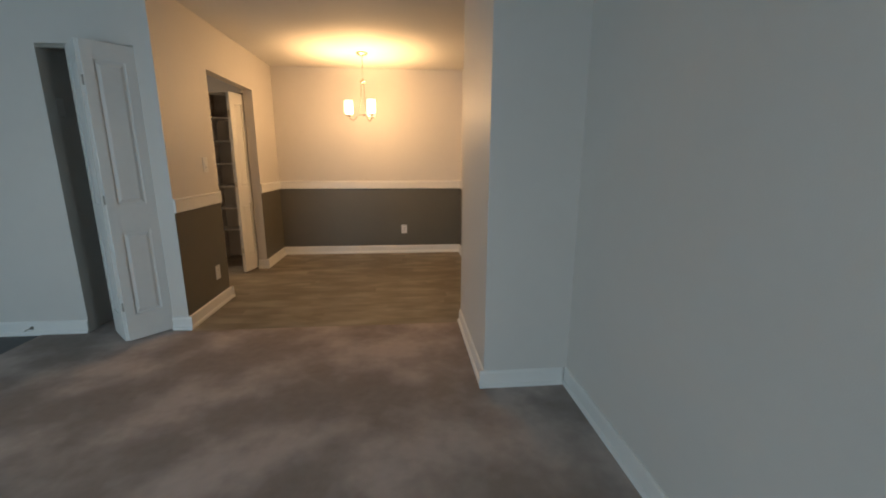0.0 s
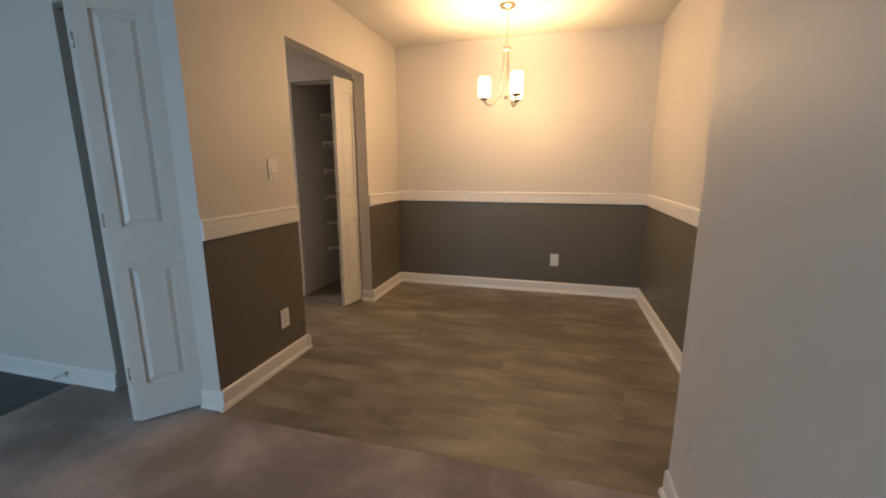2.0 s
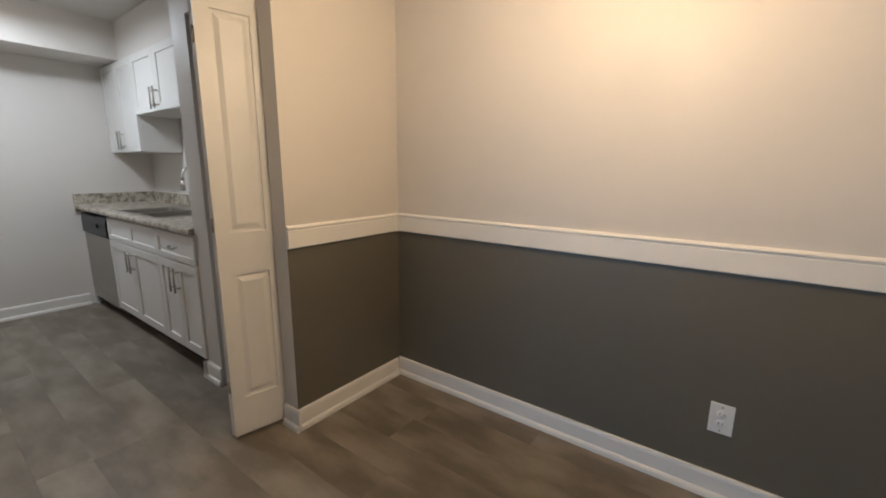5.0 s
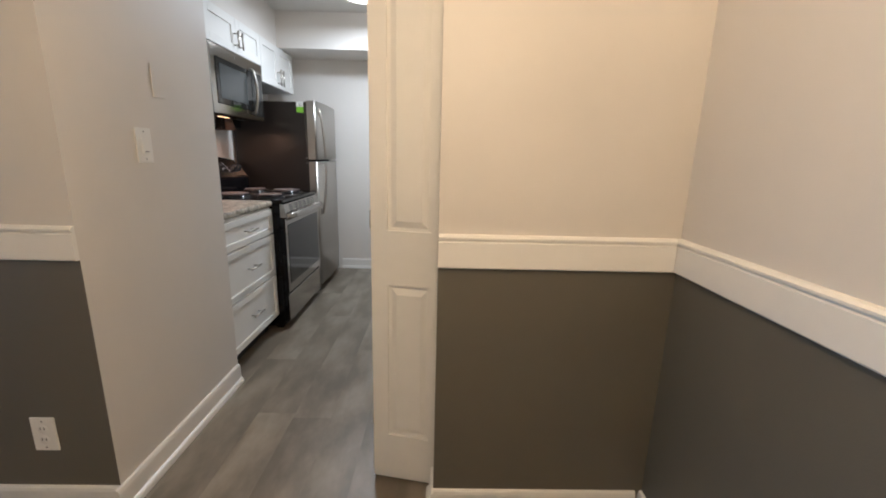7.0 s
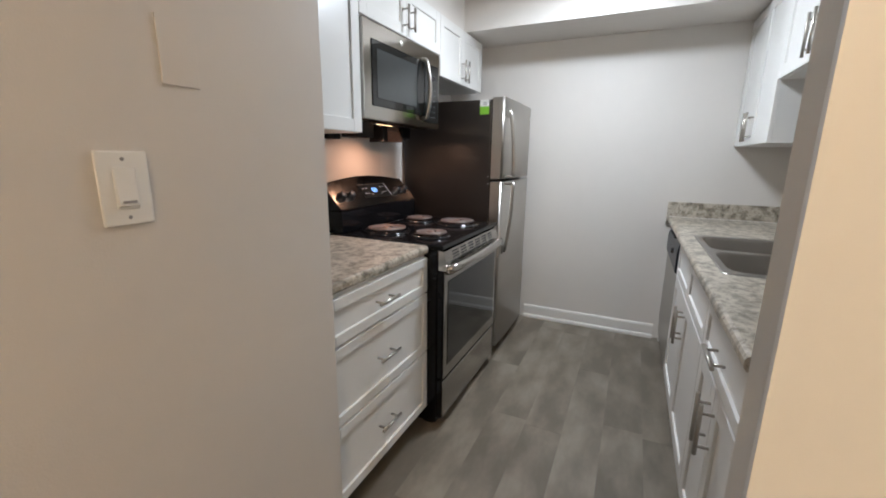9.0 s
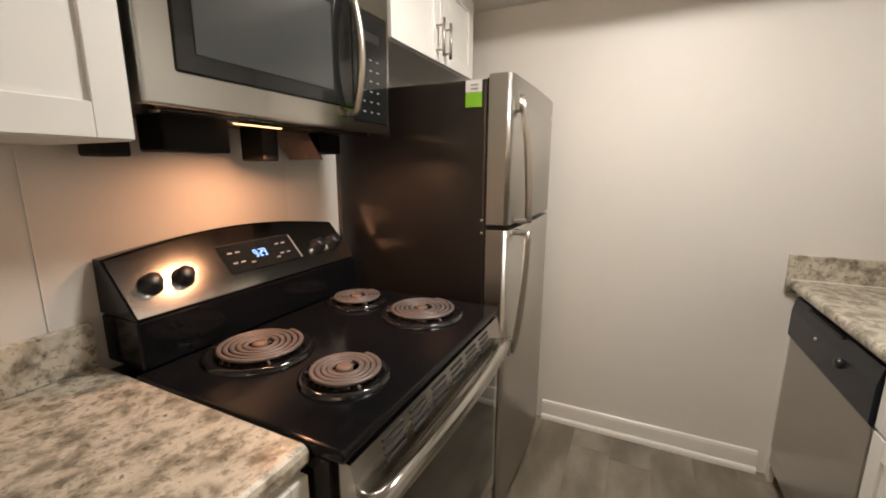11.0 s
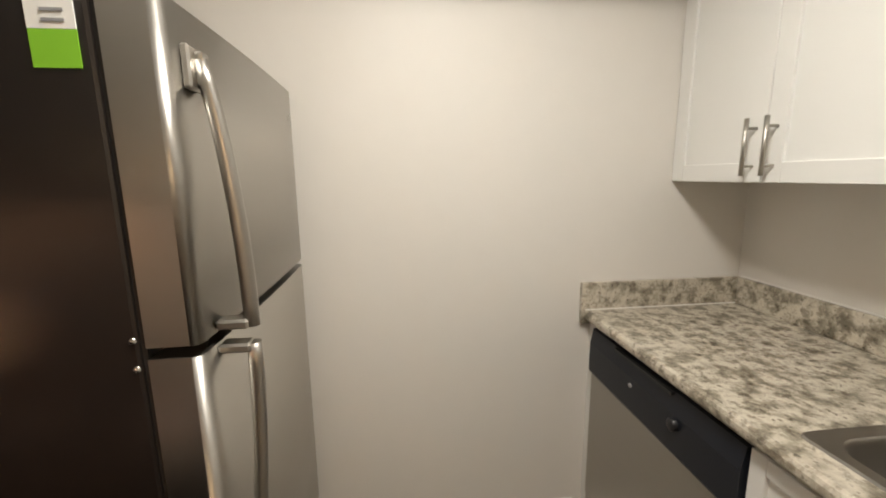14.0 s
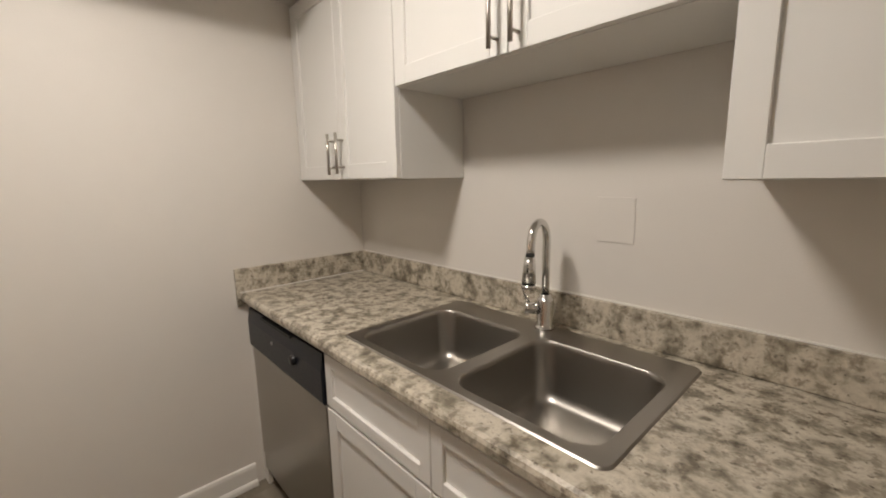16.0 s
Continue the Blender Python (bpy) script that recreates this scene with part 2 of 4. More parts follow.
def wall(name, boxes, label, dark=None, mats=(PAINT, DARK)):
    """Wall of butted boxes; dark(normal, centre) picks the faces in the dark lower paint."""
    b = Build()
    for lo, hi in boxes:
        b.box(lo, hi)
    if dark:
        for f in b.bm.faces:
            if dark(f.normal, f.calc_center_median()):
                f.material_index = 1
    ob = b.done(name, list(mats))
    return structure(ob, label, "wall")


# ---- structure ----
H = 2.43
ZR = 0.905
JAMB1, JAMB2, HEAD = -1.797, -0.729, 2.03
SOUTH = -2.56
STOVE_WALL, SINK_WALL, END_WALL = -2.465, -0.155, -3.170
RIGHT = 2.44

wall("wall_dining_back", [((-0.1, 0, 0), (RIGHT + 0.12, 0.12, ZR)), ((-0.1, 0, ZR), (RIGHT + 0.12, 0.12, H))], "dining wall in warm beige over dark taupe paint",
     lambda n, c: n.y < -0.9 and c.z < ZR)
wall("wall_dining_left_near", [((-0.1, SOUTH, 0), (0, JAMB1, ZR)), ((-0.1, SOUTH, ZR), (0, JAMB1, H))], "dining side wall in beige over dark taupe paint",
     lambda n, c: n.x > 0.9 and c.z < ZR)
wall("wall_dining_left_far", [((-0.1, JAMB2, 0), (0, 0, ZR)), ((-0.1, JAMB2, ZR), (0, 0, H)), ((-0.1, JAMB1, HEAD), (0, JAMB2, H))], "dining side wall with kitchen doorway, beige over taupe",
     lambda n, c: n.x > 0.9 and c.z < ZR)
HALL = -1.69
wall("wall_dining_right", [((RIGHT, HALL, 0), (RIGHT + 0.12, 0, ZR)), ((RIGHT, HALL, ZR), (RIGHT + 0.12, 0, H))], "dining wall in beige over dark taupe paint",
     lambda n, c: n.x < -0.9 and c.z < ZR)
wall("wall_hall_north", [((RIGHT + 0.12, HALL, 0), (4.2, HALL + 0.12, H))], "plain beige hallway wall")
wall("wall_hall_south", [((2.22, -2.69, 0), (4.2, -2.57, H))], "plain beige hallway wall")
wall("wall_hall_end", [((4.2, -2.69, 0), (4.3, HALL + 0.12, H))], "plain beige hallway end wall")
PIER = 2.10
wall("wall_pier", [((PIER, -3.56, 0), (PIER + 0.12, -2.57, H)), ((PIER + 0.12, -3.56, 0), (2.59, -3.44, H))], "projecting corner of painted living room wall")
wall("wall_living_right", [((2.59, -8.0, 0), (2.71, -3.44, H))], "plain painted living room wall")
wall("wall_living_back", [((-2.11, -8.12, 0), (-1.9, -8.0, H)), ((-1.9, -8.12, 0), (0.4, -8.0, 0.08)), ((-1.9, -8.12, 2.10), (0.4, -8.0, H)), ((0.4, -8.12, 0), (2.71, -8.0, H))], "painted living room wall with a wide window")
ENTRYX = -1.99
wall("wall_entry", [((ENTRYX - 0.12, -8.0, 0), (ENTRYX, -3.64, H)), ((ENTRYX - 0.12, -3.64, 2.06), (ENTRYX, -2.72, H)), ((ENTRYX - 0.12, -2.72, 0), (ENTRYX, SOUTH, H))], "painted entry wall round the front door")
CL0, CL1 = -0.72, -0.115
wall("wall_closet", [((ENTRYX - 0.12, SOUTH, 0), (CL0, STOVE_WALL, H)), ((CL0, SOUTH, 2.02), (CL1, STOVE_WALL, H)), ((CL1, SOUTH, 0), (-0.1, STOVE_WALL, H))], "painted living room wall with a closet opening")
PASS = -0.835
wall("wall_passage", [((PASS, JAMB1 - 0.1, 0), (-0.1, JAMB1, H)), ((PASS, STOVE_WALL, 0), (PASS + 0.1, JAMB1 - 0.1, H))], "plain painted wall of the kitchen passage")
wall("wall_stove", [((END_WALL - 0.12, SOUTH, 0), (ENTRYX - 0.12, STOVE_WALL, H))], "kitchen wall behind the stove and fridge", mats=(KPAINT, DARK))
wall("wall_kitchen_end", [((END_WALL - 0.12, STOVE_WALL, 0), (END_WALL, SINK_WALL, H))], "plain off-white kitchen end wall", mats=(KPAINT, DARK))
wall("wall_sink", [((END_WALL - 0.12, SINK_WALL, 0), (-0.88, SINK_WALL + 0.12, H))], "plain off-white wall behind the sink", mats=(KPAINT, DARK))
PF = -0.752
wall("wall_pantry", [((-0.881, PF, 0), (-0.713, 0.0, H)), ((-0.713, PF, 2.0), (-0.1, PF + 0.1, H)), ((-0.713, -0.02, 0), (-0.1, 0.1, H))], "painted pantry wall beside the kitchen")
SOF = 2.13
wall("wall_soffit_stove", [((END_WALL, STOVE_WALL, SOF), (PASS, -2.18, H))], "painted soffit over the wall cabinets", mats=(KPAINT, DARK))
wall("wall_soffit_sink", [((END_WALL, -0.447, SOF), (-0.88, SINK_WALL, H))], "painted soffit over the wall cabinets", mats=(KPAINT, DARK))
wall("wall_soffit_end", [((END_WALL, -2.18, SOF), (-2.735, -0.447, H))], "painted soffit along the kitchen end wall", mats=(KPAINT, DARK))

structure(Build().box((-3.2, -8.2, H), (4.4, 0.2, H + 0.1)).done("ceiling", CEIL), "matt off-white painted ceiling", "ceiling")
structure(Build().box((-3.2, -8.2, -0.12), (4.4, 0.2, -0.008)).done("floor", SUBFLOOR), "subfloor under the planks and carpet", "floor")
CARPET_Y = -2.605
b = Build()
b.prism([(ENTRYX, -8.0), (2.59, -8.0), (2.59, -3.56), (PIER, -3.56), (PIER, CARPET_Y), (0.0, CARPET_Y), (0.0, SOUTH - 0.002), (-1.04, SOUTH - 0.002), (-1.04, -4.3), (ENTRYX, -4.3)], -0.008, 0.006, axis="z")
structure(b.done("carpet", CARPET), "worn grey-brown short pile living room carpet", "carpet")
structure(Build().box((ENTRYX, -4.3, -0.008), (-1.04, SOUTH, 0.0)).done("floor_entry", ENTRY), "dark vinyl floor at the front door", "floor")
structure(Build().box((CL0 - 0.09, SOUTH, -0.008), (-0.1, JAMB1 - 0.1, 0.004)).done("floor_closet", CARPET), "grey-brown carpet inside the closet", "carpet")
b = Build()
for x in (-1.9, -0.78, 0.34):
    b.box((x, -8.08, 0.08), (x + 0.06, -8.02, 2.10), bevel=0.004)
for z in (0.08, 2.04):
    for x in (-1.84, -0.72):
        b.box((x, -8.08, z), (x + 1.06, -8.02, z + 0.06), bevel=0.004)
structure(b.done("window_1", TRIM), "white framed sliding patio window letting in daylight", "window")


# ---- trim ----
def baseboard(name, p0, p1, side, parent=None, h=0.105):
    """White baseboard with a rounded top and a shoe, from p0 to p1; side is the way that it faces."""
    p0, p1, s = Vector((*p0, 0)), Vector((*p1, 0)), Vector((*side, 0))
    d = (p1 - p0).normalized()
    m = Matrix((( d.x, s.x, 0, p0.x), (d.y, s.y, 0, p0.y), (0, 0, 1, 0), (0, 0, 0, 1)))
    b = Build()
    b.prism([(0, 0), (0.026, 0), (0.026, 0.008), (0.024, 0.018), (0.019, 0.025), (0.013, 0.028), (0.013, h - 0.016), (0.010, h - 0.004), (0.006, h), (0, h)], 0, (p1 - p0).length)
    for v in b.bm.verts:
        v.co = m @ v.co
    return structure(b.done(name, TRIM), "white painted baseboard along the wall", "baseboard")


def chair_rail(p0, p1, side):
    p0, p1, s = Vector((*p0, 0)), Vector((*p1, 0)), Vector((*side, 0))
    d = (p1 - p0).normalized()
    m = Matrix(((d.x, s.x, 0, p0.x), (d.y, s.y, 0, p0.y), (0, 0, 1, ZR - 0.006), (0, 0, 0, 1)))
    b = Build()
    b.prism([(0, 0), (0.012, 0), (0.015, 0.004), (0.015, 0.080), (0.011, 0.083), (0.011, 0.087), (0.017, 0.090), (0.017, 0.096), (0.010, 0.102), (0, 0.104)], 0, (p1 - p0).length)
    for v in b.bm.verts:
        v.co = m @ v.co
    return structure(b.done("trim", TRIM), "white chair rail with a beaded top edge", "chair rail")


E_ = 0.026
for p0, p1, side in (((0, 0), (RIGHT, 0), (0, -1)), ((0, SOUTH), (0, JAMB1), (1, 0)), ((0, JAMB2), (0, -E_), (1, 0)), ((RIGHT, HALL), (RIGHT, -E_), (-1, 0)),
                     ((PASS, JAMB1), (E_, JAMB1), (0, 1)), ((-0.1, JAMB2), (E_, JAMB2), (0, -1)), ((-0.881, PF), (-0.713, PF), (0, -1)), ((-0.881, PF - E_), (-0.881, PF + 0.02), (-1, 0)),
                     ((END_WALL, -1.76), (END_WALL, -0.79), (1, 0)),
                     ((PIER, -3.56), (PIER, -2.57), (-1, 0)), ((PIER - E_, -3.56), (2.59 - E_, -3.56), (0, -1)), ((2.59, -8.0), (2.59, -3.56), (-1, 0)),
                     ((ENTRYX, SOUTH), (CL0, SOUTH), (0, -1)), ((CL1, SOUTH), (E_, SOUTH), (0, -1)), ((ENTRYX, -8.0), (ENTRYX, -3.72), (1, 0)),
                     ((RIGHT - E_, HALL), (4.2, HALL), (0, -1)), ((PIER, -2.57), (4.2, -2.57), (0, 1))):
    baseboard("baseboard", p0, p1, side)
for p0, p1, side in (((0, 0), (RIGHT, 0), (0, -1)), ((0, SOUTH), (0, JAMB1), (1, 0)), ((0, JAMB2), (0, -0.017), (1, 0)), ((RIGHT, HALL), (RIGHT, -0.017), (-1, 0))):
    chair_rail(p0, p1, side)


# ---- cabinets ----
def handle(parent, x, z, length, upright):
    """Bar pull on two posts."""
    b = Build()
    if upright:
        b.tube([(x, -0.052, z - length / 2), (x, -0.052, z + length / 2)], 0.006, seg=10)
        for dz in (-length * 0.33, length * 0.33):
            b.tube([(x, -0.019, z + dz), (x, -0.052, z + dz)], 0.0045, seg=8)
    else:
        b.tube([(x - length / 2, -0.052, z), (x + length / 2, -0.052, z)], 0.006, seg=10)
        for dx in (-length * 0.33, length * 0.33):
            b.tube([(x + dx, -0.019, z), (x + dx, -0.052, z)], 0.0045, seg=8)
    return tagged(b.done("handle", NICKEL, parent), "brushed nickel bar handle")


def shaker(parent, name, x0, x1, z0, z1, rail=0.055):
    """Framed front: two stiles, two rails, recessed panel."""
    b = Build()
    g = 0.0015
    x0, x1, z0, z1 = x0 + g, x1 - g, z0 + g, z1 - g
    b.box((x0, -0.019, z0), (x0 + rail, 0, z1), bevel=0.0015).box((x1 - rail, -0.019, z0), (x1, 0, z1), bevel=0.0015)
    b.box((x0 + rail, -0.019, z0), (x1 - rail, 0, z0 + rail), bevel=0.0015).box((x0 + rail, -0.019, z1 - rail), (x1 - rail, 0, z1), bevel=0.0015)
    b.box((x0 + rail, -0.010, z0 + rail), (x1 - rail, 0, z1 - rail))
    return b.done(name, CABINET, parent)


def cabinet(m, w, h, depth, fronts, label, group, toe=0.0, closed=True):
    """fronts: (kind, x0, x1, z0, z1, handle) with the handle as (x, z, length, upright) or None."""
    c = thing("kitchen_cabinet", m, label, "cabinet", group)
    b = Build()
    t = 0.018
    b.box((0.0, 0.0, toe), (t, depth, h)).box((w - t, 0.0, toe), (w, depth, h))
    b.box((t, 0.0, toe), (w - t, depth, toe + t)).box((t, 0.0, h - t), (w - t, depth if closed else 0.02, h)).box((t, depth - 0.008, toe + t), (w - t, depth, h - t))
    b.box((t, 0.0, toe + t), (w - t, 0.010, h - t))
    if toe:
        b.box((0.0, 0.065, 0.0), (w, 0.08, toe), mat=1)
    b.done("body", [CABINET, SLOT], c)
    for kind, x0, x1, z0, z1, hd in fronts:
        f = shaker(c, kind, x0, x1, z0, z1, 0.055 if kind == "door" else 0.038)
        if hd:
            handle(f, *hd)
    return c


UF, US = -0.451, "wall cabinets over the sink"
UZ0, UZ1 = 1.383, SOF
uh = UZ1 - UZ0 - 0.012


def pair(w, z0, z1, hz, hl):
    return [("door", 0.0, w / 2, z0, z1, (w / 2 - 0.032, hz, hl, True)), ("door", w / 2, w, z0, z1, (w / 2 + 0.032, hz, hl, True))]


cabinet(pose(-3.168, UF, UZ0), 0.740, uh, 0.294, pair(0.740, 0, uh, 0.098, 0.155), "white shaker wall cabinet beside the end wall", US)
mh = UZ1 - 1.668 - 0.012
cabinet(pose(-2.426, UF, 1.668), 0.904, mh, 0.294, pair(0.904, 0, mh, 0.09, 0.155), "short white shaker cabinet above the sink", US)
cabinet(pose(-1.520, UF, UZ0 - 0.018), 0.637, uh + 0.018, 0.294, pair(0.637, 0, uh + 0.018, 0.098, 0.155), "white shaker wall cabinet beside the pantry", US)

BF, BS = -0.744, "base cabinets under the sink counter"
cabinet(pose(-2.440, BF, 0), 0.985, 0.874, 0.575,
        [("drawer", 0.0, 0.4925, 0.69, 0.862, None), ("drawer", 0.4925, 0.985, 0.69, 0.862, None),
         ("door", 0.0, 0.4925, 0.115, 0.684, (0.4605, 0.57, 0.155, True)), ("door", 0.4925, 0.985, 0.115, 0.684, (0.5245, 0.57, 0.155, True))],
        "white shaker sink base cabinet with false drawers", BS, toe=0.105, closed=False)
cabinet(pose(-1.453, BF, 0), 0.57, 0.874, 0.575,
        [("drawer", 0.0, 0.57, 0.69, 0.862, (0.285, 0.776, 0.155, False)), ("door", 0.0, 0.285, 0.115, 0.684, (0.253, 0.57, 0.155, True)), ("door", 0.285, 0.57, 0.115, 0.684, (0.317, 0.57, 0.155, True))],
        "white shaker base cabinet with drawer and doors", BS, toe=0.105)

SF, SS = -2.166, "wall cabinets over the stove"
cabinet(pose(PASS - 0.002, SF, 1.40, 0, 0, 180), 0.655, SOF - 1.412, 0.297, [("door", 0.0, 0.297, 0, SOF - 1.412, (0.263, 0.115, 0.155, True)), ("door", 0.297, 0.655, 0, SOF - 1.412, (0.331, 0.115, 0.155, True))], "white shaker wall cabinet beside the microwave", SS)
ch = UZ1 - 1.888 - 0.012
cabinet(pose(-1.494, SF, 1.888, 0, 0, 180), 0.796, ch, 0.297, pair(0.796, 0, ch, 0.085, 0.11), "short white shaker cabinet above the microwave", SS)
fh = UZ1 - 1.775 - 0.012
cabinet(pose(-2.292, SF, 1.775, 0, 0, 180), 0.72, fh, 0.297, pair(0.72, 0, fh, 0.085, 0.135), "short white shaker cabinet above the fridge", SS)
cabinet(pose(PASS - 0.002, -1.848, 0, 0, 0, 180), 0.675, 0.874, 0.61,
        [("drawer", 0.0, 0.675, 0.70, 0.862, (0.312, 0.782, 0.13, False)), ("drawer", 0.0, 0.675, 0.412, 0.694, (0.312, 0.56, 0.13, False)), ("drawer", 0.0, 0.675, 0.115, 0.406, (0.312, 0.27, 0.13, False))],
        "white shaker base cabinet with three drawers", "base cabinets beside the stove", toe=0.105)


# ---- worktops ----
def slab(b, x0, x1, yf, yb, facing):
    """Worktop strip with a rolled front edge; facing -1: the front is at the low y."""
    z0, z1, r = 0.876, 0.914, 0.012
    s = facing
    poly = [(yb, z0), (yb, z1), (yf - s * r, z1), (yf - s * 0.004, z1 - 0.004), (yf, z1 - r), (yf, z0 + r), (yf - s * 0.004, z0 + 0.004), (yf - s * r, z0)]
    b.prism(poly, x0, x1)


CF = -0.785
SX0, SX1, SY0, SY1 = -2.400, -1.575, -0.716, -0.212
top = thing("countertop", pose(0, 0, 0), "grey-brown speckled laminate counter with backsplash", "countertop", "kitchen counters")
b = Build()
hole = 0.03
slab(b, END_WALL + 0.001, SX0 + hole, CF, SINK_WALL - 0.001, -1)
slab(b, SX1 - hole, -0.882, CF, SINK_WALL - 0.001, -1)
slab(b, SX0 + hole, SX1 - hole, CF, SY0 + hole * 0.6, -1)
b.box((SX0 + hole, SY1 - hole, 0.876), (SX1 - hole, SINK_WALL - 0.001, 0.914))
b.done("worktop", COUNTER, top)
Build().box((END_WALL + 0.020, SINK_WALL - 0.020, 0.9145), (-0.882, SINK_WALL - 0.001, 1.018), bevel=0.004, seg=2).done("backsplash", COUNTER, top)
Build().box((END_WALL + 0.001, -0.797, 0.86), (END_WALL + 0.019, SINK_WALL - 0.001, 1.018), bevel=0.003, seg=2).done("side_splash", COUNTER, top)
b = Build()
b.box((END_WALL + 0.020, SINK_WALL - 0.006, 1.0182), (-0.884, SINK_WALL - 0.0005, 1.0225)).box((END_WALL + 0.0192, -0.783, 0.9145), (END_WALL + 0.023, SINK_WALL - 0.02, 0.918))
tagged(b.done("caulk", TRIM, top), "white caulk line")
top2 = thing("countertop", pose(0, 0, 0), "grey-brown speckled laminate counter beside the stove", "countertop", "kitchen counters")
b = Build()
slab(b, -1.512, PASS - 0.002, -1.826, STOVE_WALL + 0.001, 1)
b.done("worktop", COUNTER, top2)
Build().box((-1.512, STOVE_WALL + 0.001, 0.9145), (PASS - 0.002, STOVE_WALL + 0.020, 1.018), bevel=0.004, seg=2).done("backsplash", COUNTER, top2)


# ---- sink and faucet ----
def rounded(cx, cy, w, d, r, z, n=6):
    pts = []
    for sx, sy, a0 in ((1, 1, 0), (-1, 1, 90), (-1, -1, 180), (1, -1, 270)):
        for k in range(n + 1):
            a = radians(a0 + 90 * k / n)
            pts.append(Vector((cx + sx * (w / 2 - r) + r * math.cos(a), cy + sy * (d / 2 - r) + r * math.sin(a), z)))
    return pts


sink = thing("kitchen_sink", pose((SX0 + SX1) / 2, (SY0 + SY1) / 2, 0.914), "double bowl stainless steel drop-in kitchen sink", "sink")
b = Build()
sw, sd = SX1 - SX0, SY1 - SY0
outer_low = [b.bm.verts.new(p) for p in rounded(0, 0, sw, sd, 0.025, 0.0005)]
outer = [b.bm.verts.new(p) for p in rounded(0, 0, sw - 0.008, sd - 0.008, 0.022, 0.005)]
n = len(outer)
for k in range(n):
    b.bm.faces.new((outer_low[k], outer_low[(k + 1) % n], outer[(k + 1) % n], outer[k])).smooth = True
edges = [b.bm.edges.get((outer[k], outer[(k + 1) % n])) for k in range(n)]
bw, bd = 0.358, 0.375
for cx in (-0.199, 0.199):
    cy = -0.038
    loops = []
    for inset, z, r in ((0.0, 0.005, 0.06), (0.003, 0.001, 0.058), (0.006, -0.010, 0.055), (0.016, -0.135, 0.052), (0.024, -0.158, 0.048), (0.045, -0.170, 0.04), (0.12, -0.174, 0.03)):
        loops.append([b.bm.verts.new(p) for p in rounded(cx, cy, bw - 2 * inset, bd - 2 * inset, max(0.02, r), z)])
    edges += [b.bm.edges.new((loops[0][k], loops[0][(k + 1) % n])) for k in range(n)]
    for a, c in zip(loops, loops[1:]):
        for k in range(n):
            b.bm.faces.new((a[k], a[(k + 1) % n], c[(k + 1) % n], c[k])).smooth = True
    b.bm.faces.new(loops[-1])
bmesh.ops.triangle_fill(b.bm, edges=edges, use_beauty=True)
b.done("basin", SINKM, sink)
for cx in (-0.199, 0.199):
    b = Build()
    b.lathe([(0.0, 0.001), (0.030, 0.001), (0.032, 0.003), (0.042, 0.004), (0.044, 0.0)], (cx, -0.038, -0.173), 0)
    b.lathe([(0.0, 0.004), (0.008, 0.008), (0.016, 0.006), (0.022, 0.003)], (cx, -0.038, -0.173), 0, 16)
    b.done("drain", CHROME, sink)

fx, fy, fz = -2.000, -0.243, 0.919
faucet = thing("faucet", pose(fx, fy, fz, 0, 0, 10), "chrome pull-down gooseneck faucet on the sink", "faucet")
b = Build()
b.lathe([(0, 0), (0.031, 0), (0.031, 0.005), (0.027, 0.009), (0.0255, 0.012), (0.0255, 0.088), (0.023, 0.094), (0.017, 0.097), (0.017, 0.104), (0.0125, 0.107)], (0, 0, 0), 0, 24)
arc = [(0, 0, 0.10), (0, 0, 0.20), (0, 0, 0.268)] + [(0.0, -0.055 + 0.055 * math.cos(radians(a)), 0.268 + 0.064 * math.sin(radians(a))) for a in range(12, 169, 12)] + [(0, -0.111, 0.262), (0, -0.113, 0.245)]
b.tube(arc, 0.0115, seg=14)
b.done("spout", CHROME, faucet)
b = Build()
b.tube([(0, -0.1125, 0.25), (0, -0.1135, 0.241)], 0.0125, seg=16, mat=1)
b.tube([(0, -0.1135, 0.2405), (0, -0.116, 0.215), (0, -0.120, 0.168)], [0.0145, 0.0165, 0.0195], seg=18)
b.tube([(0, -0.120, 0.1675), (0, -0.1204, 0.163)], 0.0180, seg=18, mat=1)
b.tube([(0, -0.1204, 0.1625), (0, -0.121, 0.152)], [0.0195, 0.0190], seg=18)
b.done("spray_head", [CHROME, SLOT], faucet)
b = Build()
b.tube([(-0.016, -0.013, 0.062), (-0.046, -0.037, 0.066), (-0.050, -0.040, 0.0665)], [0.0185, 0.0185, 0.0150], seg=18)
b.tube([(-0.040, -0.031, 0.080), (-0.052, -0.036, 0.110), (-0.060, -0.040, 0.138)], [0.0055, 0.0050, 0.0042], seg=10)
b.done("lever", CHROME, faucet)

# ---- dishwasher ----
dw = thing("dishwasher", pose(-3.118, -0.752, 0), "stainless dishwasher with black control panel under the counter", "dishwasher")
b = Build()
b.box((0, 0.02, 0.09), (0.675, 0.57, 0.868)).box((0.01, 0.06, 0), (0.665, 0.5, 0.09))
b.done("body", BLACKP, dw)
Build().box((0.003, -0.012, 0.175), (0.672, 0.02, 0.682), bevel=0.005, seg=2).done("door", STEEL, dw)
Build().box((0.003, -0.008, 0.095), (0.672, 0.02, 0.170), bevel=0.004, seg=2).done("lower_panel", STEEL, dw)
b = Build()
b.prism([(0.02, 0.686), (-0.016, 0.686), (-0.022, 0.696), (-0.022, 0.80), (-0.012, 0.855), (0.02, 0.862)], 0.003, 0.672)
b.box((0.17, -0.0245, 0.845), (0.45, -0.010, 0.853), mat=1)
b.done("control_panel", [NAVYP, SLOT], dw)
b = Build()
b.lathe([(0.017, 0), (0.017, 0.010), (0.013, 0.014), (0, 0.014)], (0.47, -0.022, 0.775), 0, 16, Matrix.Rotation(radians(90), 4, "X"))
b.done("knob", BLACKP, dw)
